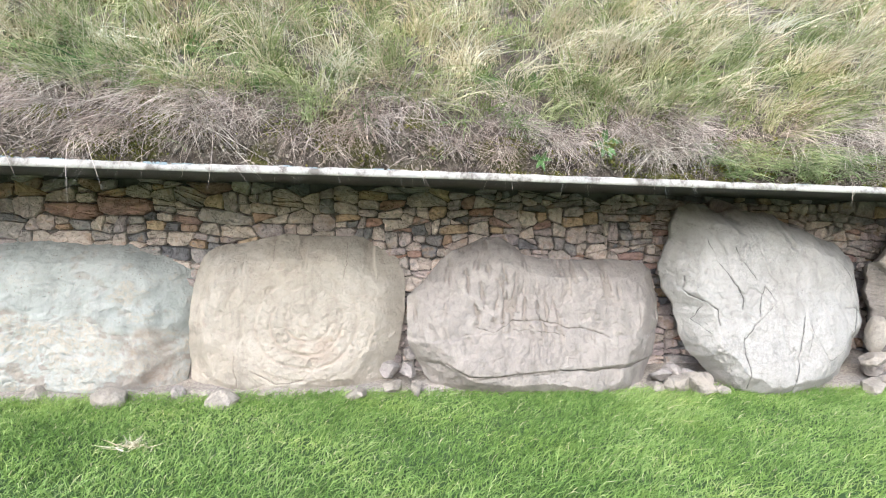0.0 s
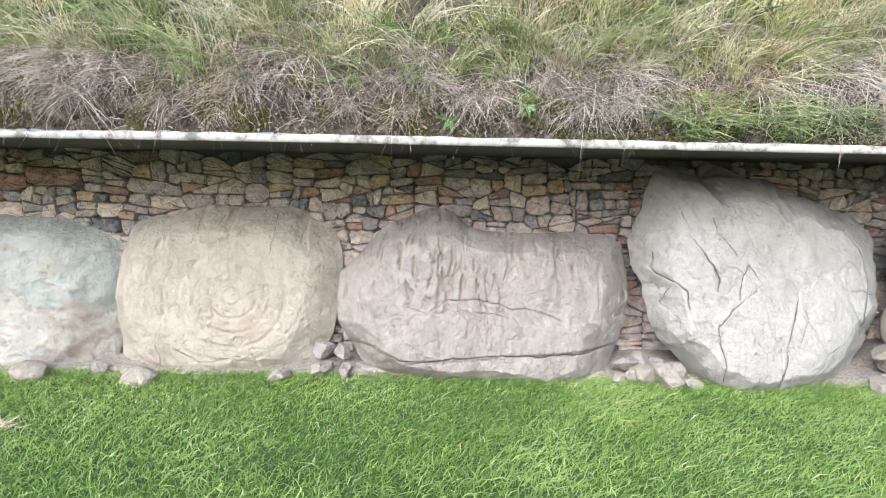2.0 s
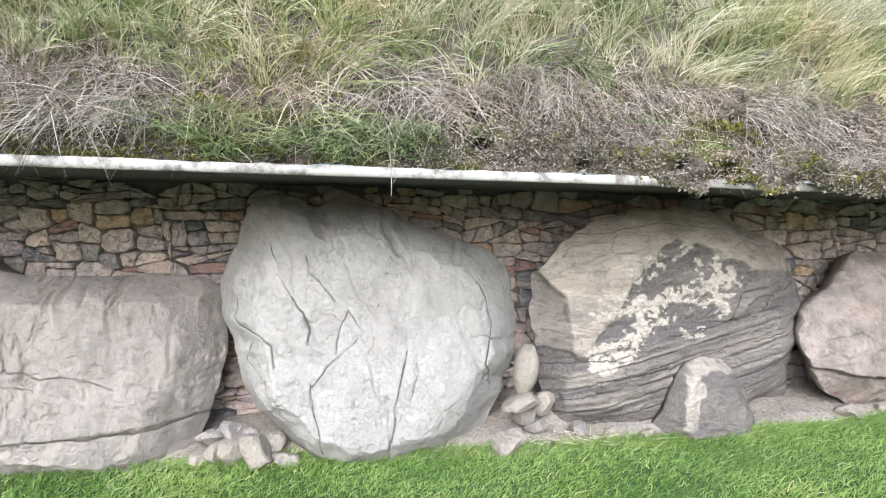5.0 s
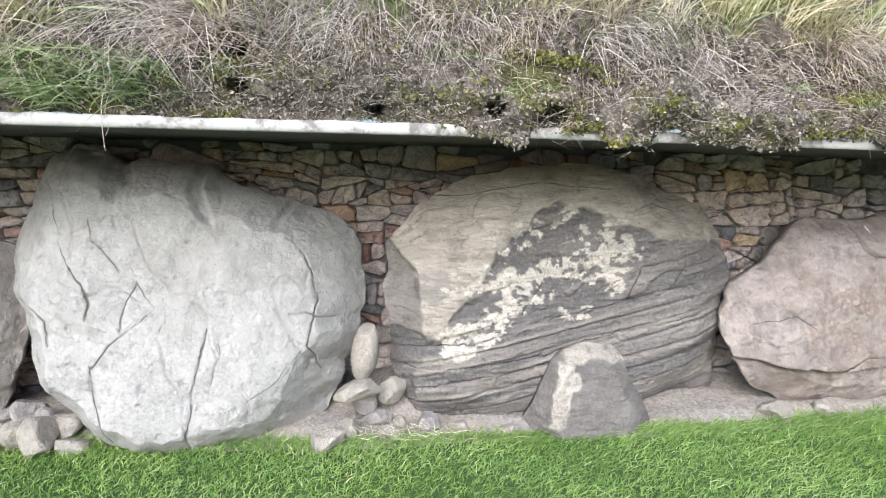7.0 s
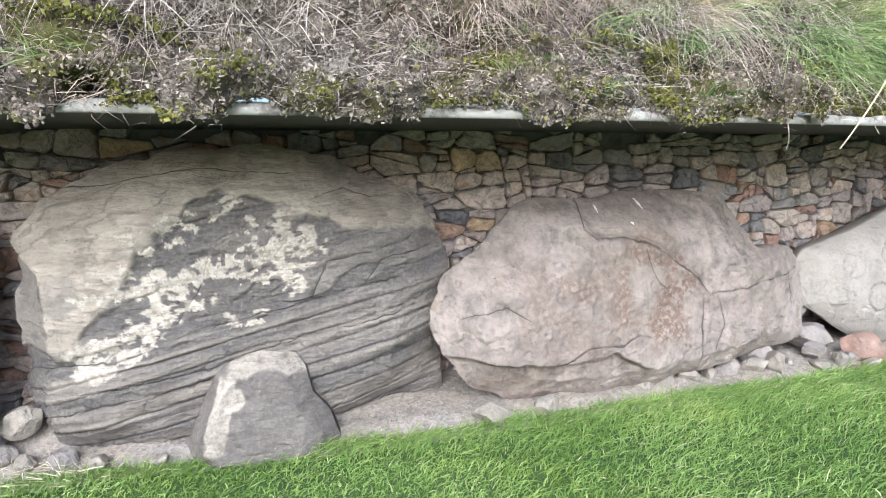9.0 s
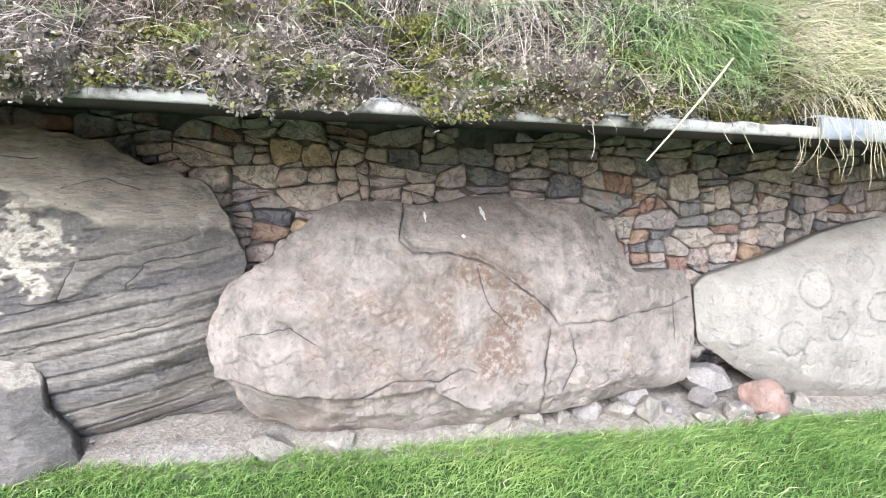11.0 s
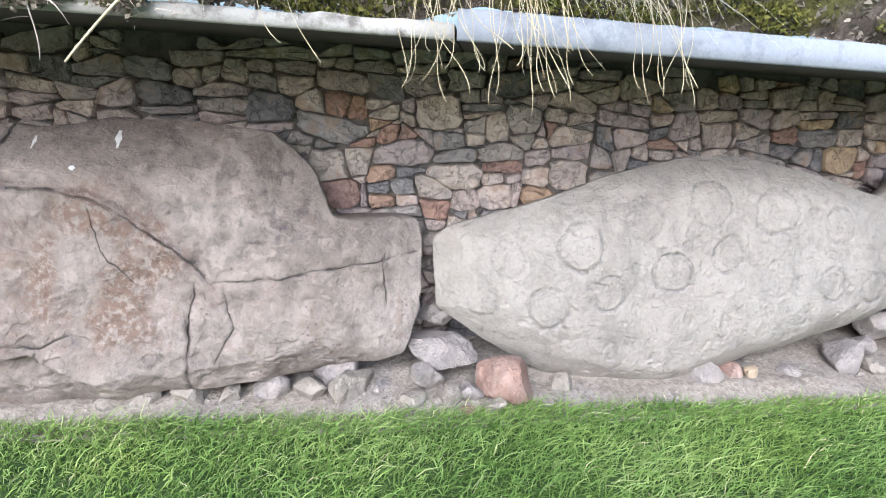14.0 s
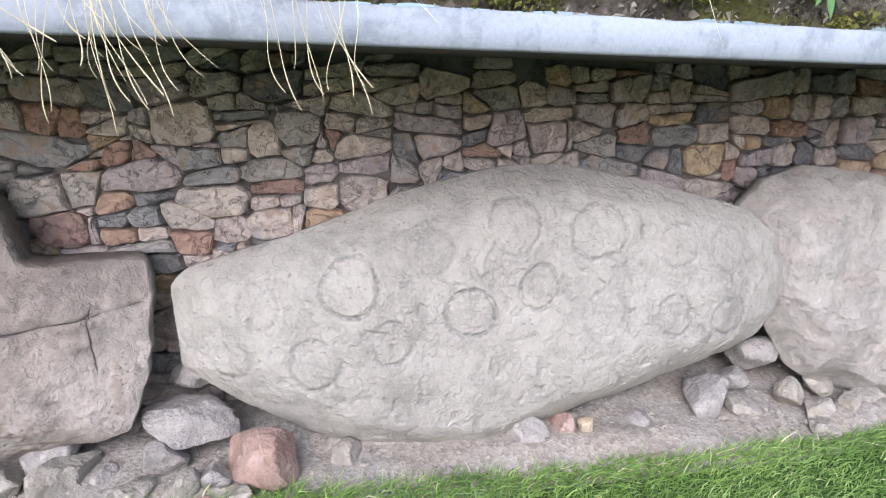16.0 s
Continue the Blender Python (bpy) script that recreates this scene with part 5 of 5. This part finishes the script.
blades("lawn_grass", np.stack([x, y, z], -1), lead, bend, length, g.uniform(0.0045, 0.0085, count), MAT_LAWN, "short bright green mown lawn grass", "grass", 2, tone, g)


def bank_roots(count, x0, x1, s0, s1, power=1.0, sink=0.02):
    x = g.uniform(x0, x1, count)
    s = s0 + (s1 - s0) * g.random(count) ** power
    y, z = bank_point(x, s)
    return x, s, np.stack([x, y + sink, z], -1)


def bank_grass(name, count, x0, x1, s0, s1, size, width, material, label, thin=0.0, wind=0.35, droop=0.9, out=0.5, segments=4, keep=None, power=1.0, shift=0.0):
    x, s, root = bank_roots(count, x0, x1, s0, s1, power)
    clump = fbm(x * 2.6, s * 14, 3.1, 3, 101 + segments)
    ok = clump + g.normal(0, 0.25, count) > thin
    if keep is not None:
        ok &= g.random(count) < keep(x, s)
    x, s, root, clump = x[ok], s[ok], root[ok], clump[ok]
    n = len(x)
    length = g.uniform(*size, n) * (1 + 0.4 * clump)
    swing = fbm(x * 1.7, s * 8, 0, 3, 131)
    lead = unit(np.stack([g.normal(wind * 0.4, 0.22, n) + 0.3 * swing, g.normal(-out, 0.25, n), g.normal(1.0, 0.2, n)], -1))
    bend = np.stack([g.normal(wind * 0.6, 0.22, n) + 0.25 * swing, g.normal(-0.2, 0.2, n), -g.uniform(0.4, 1.0, n) * droop], -1)
    tone = np.clip(0.5 + 0.22 * g.normal(0, 1, n) + 0.25 * fbm(x * 3, s * 12, 7, 3, 141) + shift, 0, 1)
    return blades(name, root, lead, bend, length, g.uniform(*width, n), material, label, "grass", segments, tone, g)


def tussocks(name, clumps, each, x0, x1, s0, s1, size, width, material, label, wind=0.08, droop=0.85, out=0.35, splay=0.5, spread=0.05, segments=4, keep=None, shift=0.0, lift=1.05, curl=0.22):
    """Tufts of blades that spring from one spot, splay and bend over, each tuft with its own size, lean and tone."""
    cx, cs, root = bank_roots(clumps, x0, x1, s0, s1)
    if keep is not None:
        ok = g.random(clumps) < keep(cx, cs)
        cx, cs, root = cx[ok], cs[ok], root[ok]
    k = np.repeat(np.arange(len(cx)), each)
    n = len(k)
    big = g.uniform(*size, len(cx))[k] * g.uniform(0.55, 1.15, n)
    lean = g.normal(wind, 0.3, len(cx))[k]
    fan = g.normal(0, 1, (n, 3)) * splay * (0.62, 1.0, 1.0)
    start = root[k] + g.normal(0, 1, (n, 3)) * np.array([spread, spread * 0.4, spread * 0.6])
    lead = unit(np.stack([0.4 * lean + fan[:, 0], -out + 0.6 * fan[:, 1], lift + 0.5 * fan[:, 2]], -1))
    bend = np.stack([0.7 * lean + 0.5 * fan[:, 0] + g.normal(0, curl, n), -0.2 + 0.4 * fan[:, 1] + g.normal(0, 0.8 * curl, n), -g.uniform(0.3, 1.1, n) * droop], -1)
    tone = np.clip(g.normal(0.5 + shift, 0.26, len(cx))[k] + g.normal(0, 0.17, n), 0, 1)
    return blades(name, start, lead, bend, big, g.uniform(*width, n), material, label, "grass", segments, tone, g)


def bare(x, s):
    """Fewer tufts on the crumbling soil face."""
    return np.where((x > 3.3) & (x < 8.6) & (s < 0.21), 0.05, 1.0)


bank_grass("meadow_grass", 26000, -5, 15, 0.16, 0.86, (0.12, 0.32), (0.004, 0.009), MAT_GREEN, "long green meadow grass on the bank", -0.3, wind=0.2, shift=-0.12)
tussocks("meadow_grass", 1000, 34, -5, 15, 0.15, 0.8, (0.22, 0.52), (0.006, 0.013), MAT_GREEN, "tufts of green meadow grass on the bank", 0.08, keep=bare, splay=0.36, shift=0.02)
tussocks("straw_grass", 1150, 30, -5, 15, 0.19, 0.85, (0.28, 0.72), (0.0045, 0.009), MAT_STRAW, "tufts of dry straw-coloured grass on the bank", 0.12, 0.9, keep=bare, splay=0.36)
tussocks("dry_thatch", 620, 36, -5, 9, 0.1, 0.27, (0.08, 0.2), (0.0028, 0.0055), MAT_THATCH, "matted mauve-brown dead grass hanging on the bank", 0.0, 1.6, 0.6, 0.7, 0.06, keep=lambda x, s: np.where((x > 3.25) & (x < 8.6), np.where(s < 0.15, 0.08, 0.6), 1.0), lift=0.2, curl=0.5, shift=-0.12)
tussocks("dry_thatch", 420, 52, -5, 3.9, 0.06, 0.32, (0.1, 0.36), (0.0028, 0.0058), MAT_THATCH, "long dead grass hanging in locks over the canopy edge", 0.04, 1.4, 0.7, 0.5, 0.055, 5, keep=lambda x, s: smooth(fbm(x * 2.3, s * 13, 2, 3, 203), -0.2, 0.2), lift=0.4, curl=0.5, shift=0.04)
tussocks("dry_thatch", 90, 40, 3.9, 9.2, 0.19, 0.28, (0.14, 0.28), (0.0028, 0.0055), MAT_THATCH, "long dead grass hanging in locks above the soil face", 0.04, 1.5, 0.75, 0.35, 0.05, 5, lift=0.35, curl=0.25)
tussocks("dry_thatch", 36, 24, -5, 4.2, 0.03, 0.09, (0.06, 0.14), (0.003, 0.006), MAT_THATCH, "short dead grass at the canopy edge", 0.0, 1.4, 0.5, 0.8, 0.04, lift=0.2, curl=0.8)
tussocks("green_tuft", 60, 40, -5, 4, 0.12, 0.3, (0.18, 0.36), (0.006, 0.012), MAT_REED, "fresh green grass clumps among dead grass", 0.05, 1.0, 0.5, 0.35, 0.05, 5, keep=lambda x, s: smooth(fbm(x * 1.3, 0.4, 2, 2, 207), -0.1, 0.2), shift=0.2)
tussocks("root_mat", 170, 22, 3.3, 9.3, 0.02, 0.17, (0.04, 0.11), (0.002, 0.0045), MAT_THATCH, "curled dead roots and stems on the soil face", 0.0, 0.7, 0.6, 0.9, 0.07, 3, lift=0.0, curl=1.0)
tussocks("green_tuft", 60, 40, 1.9, 3.4, 0.02, 0.12, (0.14, 0.28), (0.005, 0.01), MAT_REED, "fresh green grass tufts on the canopy edge", 0.0, 0.9, 0.8, 0.6, 0.04, shift=0.32)
tussocks("green_tuft", 30, 26, -5, 8.5, 0.03, 0.16, (0.1, 0.22), (0.004, 0.007), MAT_REED, "small green tufts among dead grass", 0.0, 0.9, 0.5, 0.7, 0.03)
tussocks("reed_grass", 26, 60, 8.55, 9.25, 0.08, 0.22, (0.2, 0.34), (0.005, 0.010), MAT_REED, "dark green drooping grass clump at the canopy edge", -0.1, 1.35, 0.75, 0.4, 0.06, 5, shift=0.1, lift=0.8)
tussocks("reed_grass", 22, 40, 7.4, 9.3, 0.14, 0.3, (0.22, 0.38), (0.005, 0.009), MAT_REED, "green drooping grass above the soil face", 0.0, 1.3, 0.7, 0.45, 0.05, 5, shift=0.35)
tussocks("blond_grass", 40, 60, 9.25, 10.35, 0.05, 0.24, (0.24, 0.4), (0.003, 0.006), MAT_STRAW, "blond grass tufts hanging over the canopy edge", 0.15, 1.4, 0.7, 0.4, 0.05, 5, shift=-0.05)
tussocks("blond_grass", 60, 44, 9.6, 15, 0.1, 0.5, (0.3, 0.55), (0.003, 0.007), MAT_STRAW, "pale grass tufts on the bank", 0.5, 1.1, 0.6, 0.45, 0.06, 5, shift=0.05)
tussocks("meadow_grass", 210, 40, 9.1, 15, 0.06, 0.5, (0.25, 0.5), (0.004, 0.008), MAT_GREEN, "green grass tufts on the bank", 0.4, 1.1, 0.6, 0.45, 0.06, 5, shift=0.2)

tussocks("reed_grass", 120, 40, -5, -0.6, 0.2, 0.5, (0.22, 0.42), (0.006, 0.011), MAT_REED, "deep green grass clumps on the bank", 0.0, 1.0, 0.5, 0.4, 0.05, 4, keep=lambda x, s: smooth(fbm(x * 1.6, s * 8, 1, 2, 217), -0.2, 0.2), shift=0.15)

# a wisp of dead grass lying on the lawn
n = 60
root = np.stack([g.normal(-2.02, 0.05, n), g.normal(4.15, 0.04, n), np.full(n, 0.01)], -1)
blades("straw_wisp", root, unit(g.normal(0, 1, (n, 3)) * (1, 0.6, 0.1) + (0, 0, 0.3)), g.normal(0, 0.3, (n, 3)) * (1, 1, 0.2), g.uniform(0.06, 0.16, n), g.uniform(0.004, 0.009, n), MAT_STRAW, "wisp of dead straw lying on the lawn", "straw", 3, None, g)

# dead grass lying on the crumbled earth beside the dark boulder
n = 130
root = np.stack([g.normal(4.5, 0.2, n), g.normal(6.0, 0.06, n), np.full(n, 0.05)], -1)
blades("straw_wisp", root, unit(g.normal(0, 1, (n, 3)) * (1, 0.6, 0.12) + (0, 0, 0.25)), g.normal(0, 0.3, (n, 3)) * (1, 1, 0.2), g.uniform(0.05, 0.14, n), g.uniform(0.002, 0.005, n), MAT_STRAW, "dead straw scattered on crumbled earth", "straw", 3, None, g)

# litter and moss clinging to the soil
near_edge = np.argwhere((bs < 0.2) & (bx > -5) & (bx < 15))


def litter(name, count, low, high, x0, x1, size, material, label, kind_name, hang):
    pick = near_edge[g.integers(0, len(near_edge), count * 9)]
    x, s = bx[pick[:, 0], pick[:, 1]], bs[pick[:, 0], pick[:, 1]]
    patchy = fbm(x * 3.5, s * 30, 4, 3, 171 + len(name)) + g.normal(0, 0.2, len(x))
    pick = pick[(s >= low) & (s <= high) & (x > x0) & (x < x1) & (patchy > (0.43 if name == "moss" else -0.6))][:count]
    i, j = pick[:, 0], pick[:, 1]
    n = len(pick)
    root = np.stack([bx[i, j], by[i, j] + 0.004 + 0.5 * min(hang, 0), bz[i, j]], -1) + g.normal(0, 0.008, (n, 3)) * (1, 0.4, 1)
    octa = np.array([(1, 0, 0), (0, 1, 0), (-1, 0, 0), (0, -1, 0), (0, 0, 0.6), (0, 0, -0.6)])
    q = unit(g.normal(0, 1, (n, 3)))
    w = unit(np.cross(q, g.normal(0, 1, (n, 3))))
    frames = np.stack([q, np.cross(q, w), w], 1)
    shape = (octa[None] * (1.5, 1.0, 0.45) * g.uniform(0.4, 1.4, (n, 6, 1)) + g.normal(0, 0.28, (n, 6, 3))) * g.uniform(*size, n)[:, None, None]
    shape = np.einsum("nij,njk->nik", shape, frames) + root[:, None]
    tris = np.array([(0, 1, 4), (1, 2, 4), (2, 3, 4), (3, 0, 4), (1, 0, 5), (2, 1, 5), (3, 2, 5), (0, 3, 5)])
    me = mesh_of(name, shape.reshape(-1, 3), (np.arange(n)[:, None, None] * 6 + tris[None]).reshape(-1, 3), material, {"tone": np.repeat(np.clip(g.normal(0.45, 0.28, n), 0, 1), 6)}, shade=False)
    return thing(name, me, label, kind_name, kind="stuff")


litter("dead_litter", 46000, 0.0, 0.2, 3.2, 9.4, (0.004, 0.011), MAT_CRUMB, "crumbly dead moss and roots on the soil face", "litter", 0.4)
litter("dead_litter", 4500, 0.0, 0.1, -5, 3.4, (0.005, 0.018), MAT_CRUMB, "dead leaves and litter along the canopy edge", "litter", 0.3)
litter("dead_litter", 2500, 0.0, 0.1, 9.2, 15, (0.005, 0.018), MAT_CRUMB, "dead leaves and litter along the canopy edge", "litter", 0.3)
litter("moss", 26000, 0.0, 0.15, -5, 15, (0.004, 0.01), MAT_MOSS, "yellow-green moss cushions on the soil face", "moss", -0.09)

# hanging stems and roots over the canopy edge
def stem(points, radius, material, label, name="grass_stalk", head=0.0):
    """A thin tapered stalk through a few points, with a seed head at its end when asked."""
    cu = bpy.data.curves.new(name, "CURVE")
    cu.dimensions, cu.bevel_depth, cu.bevel_resolution, cu.resolution_u = "3D", radius, 1, 6
    sp = cu.splines.new("NURBS")
    sp.points.add(len(points) - 1)
    for i, (p, q) in enumerate(zip(sp.points, points)):
        p.co, p.radius = (*q, 1), 1 - 0.5 * i / len(points)
    sp.use_endpoint_u, sp.order_u = True, min(4, len(points))
    if head:
        sp.points[-1].radius, sp.points[-2].radius = head * 0.5, head
    cu.materials.append(material)
    return thing(name, cu, label, "stalk", "hanging stalks")


def plain_blade(name, tone_stops):
    m, n, l, bsdf = node_material(name)
    co = n.new("ShaderNodeTexCoord").outputs["Object"]
    l.new(ramp_node(n, l, noise_node(n, l, co, 12, 4), tone_stops), bsdf.inputs["Base Color"])
    bsdf.inputs["Roughness"].default_value = 0.7
    return m


MAT_STALK = plain_blade("dry_stalk", [(0.3, (0.34, 0.28, 0.16)), (0.7, (0.54, 0.47, 0.32))])
MAT_ROOT = plain_blade("root", [(0.3, (0.2, 0.16, 0.12)), (0.7, (0.4, 0.34, 0.28))])
MAT_LEAF = plain_blade("fresh_leaf", [(0.3, (0.05, 0.11, 0.03)), (0.7, (0.11, 0.2, 0.06))])


def hanging(x, drop, sway, material=MAT_STALK, radius=0.0012, label="dry grass stalk hanging over the canopy edge", head=1.7):
    y, z = float(lip_y(x)) - 0.02, float(lip_z(x)) + 0.1
    stem([(x - 0.3 * sway, y + 0.06, z + 0.12), (x, y - 0.03, z + 0.04), (x + 0.3 * sway + 0.01 * math.sin(91 * x), y - 0.055, z - 0.3 * drop), (x + 0.6 * sway + 0.022 * math.sin(57 * x), y - 0.05, z - 0.6 * drop), (x + 0.9 * sway + 0.02 * math.sin(57 * x), y - 0.045, z - 0.88 * drop), (x + sway, y - 0.035, z - drop)], radius, material, label, head=head)


stem([(8.98, 5.95, 2.02), (8.85, 5.88, 1.86), (8.72, 5.84, 1.72), (8.62, 5.83, 1.6)], 0.0055, MAT_STALK, "thick pale straw leaning over the canopy edge")
for x, drop, sway in ((9.42, 0.22, 0.06), (9.5, 0.26, -0.04), (9.56, 0.3, 0.05), (9.63, 0.2, 0.08), (9.74, 0.27, 0.03), (9.8, 0.3, -0.05), (9.86, 0.33, 0.04), (9.93, 0.28, 0.1), (10.0, 0.22, 0.04), (10.23, 0.22, 0.05), (10.3, 0.24, 0.07), (10.37, 0.27, 0.12), (10.45, 0.2, 0.02), (9.1, 0.2, 0.12), (9.02, 0.15, 0.08)):
    hanging(x, drop, sway)
straws = random.Random(77)
for middle, spread, count in ((9.55, 0.06, 9), (9.78, 0.07, 12), (9.92, 0.05, 9), (10.32, 0.08, 6)):
    for _ in range(count):
        hanging(straws.gauss(middle, spread), straws.uniform(0.1, 0.27), straws.gauss(0.03, 0.06), radius=straws.uniform(0.001, 0.0017), head=straws.choice((0, 0, 1.7)))
hanging(3.2, 0.2, 0.01, MAT_ROOT, 0.003, "frayed root hanging from the canopy edge", 0)
hanging(3.23, 0.14, -0.02, MAT_ROOT, 0.002, "frayed root hanging from the canopy edge", 0)
hanging(-1.75, 0.14, 0.0, MAT_ROOT, 0.002, "frayed root hanging from the canopy edge", 0)
hanging(8.42, 0.24, 0.02, MAT_ROOT, 0.003, "twig hanging from the canopy edge", 0)
hanging(5.54, 0.13, 0.01, MAT_ROOT, 0.006, "clod of roots hanging from the soil face", 0)


def rosette(x, s, leaves, size, label):
    """A low weed: pointed leaves that arch out from one crown, each a part."""
    y, z = (float(v) for v in bank_point(x, s))
    top = tagged(new("weed"), label, "plant", "weeds")
    top.location = (x, y - 0.03, z)
    for i in range(leaves):
        a = 2 * math.pi * i / leaves + g.uniform(-0.3, 0.3)
        t = np.linspace(0, 1, 6)
        w = size * 0.16 * np.sin(np.pi * np.clip(t * 0.92 + 0.08, 0, 1)) ** 0.8
        along = np.stack([np.cos(a) * t, -0.5 * t - 0.2 * t * t, np.sin(a) * t + 0.35 * t - 0.45 * t * t], -1) * size * g.uniform(0.7, 1.1)
        side = np.array([-np.sin(a), 0.1, np.cos(a)])
        v = np.stack([along - side * w[:, None], along + np.array([0, 0.006, 0]), along + side * w[:, None]], 1).reshape(-1, 3)
        part_of("leaf", mesh_of("leaf", v, grid_faces(6, 3), MAT_LEAF), top)


rosette(1.2, 0.11, 9, 0.11, "small fresh green weed growing in dead grass")
rosette(11.9, 0.06, 8, 0.1, "broad-leaved green weed above the canopy edge")
rosette(0.72, 0.05, 6, 0.09, "thin green weed at the canopy edge")

# ---- wall stones, last ----
rest_v, rest_q, rest_t, rest_tone, at = [], [], [], [], 0
for i, (poly, tone) in enumerate(outlines):
    face = float(rng.uniform(-0.004, 0.045))
    vv, ff = rubble_piece(poly, face, i)
    if i in chosen:
        c = vv.mean(0)
        piece = part_of("stone", mesh_of("stone", vv - c, ff, MAT_RUBBLE, {"tone": np.full(len(vv), tone)}, shade=False), wall)
        piece.location = c
    else:
        rest_v.append(vv)
        rest_q.append(ff[0] + at)
        rest_t.append(ff[1] + at)
        rest_tone.append(np.full(len(vv), tone))
        at += len(vv)
part_of("far_stones", mesh_of("far_stones", np.concatenate(rest_v), [np.concatenate(rest_q), np.concatenate(rest_t)], MAT_RUBBLE, {"tone": np.concatenate(rest_tone)}, shade=False), wall, kind="stuff")
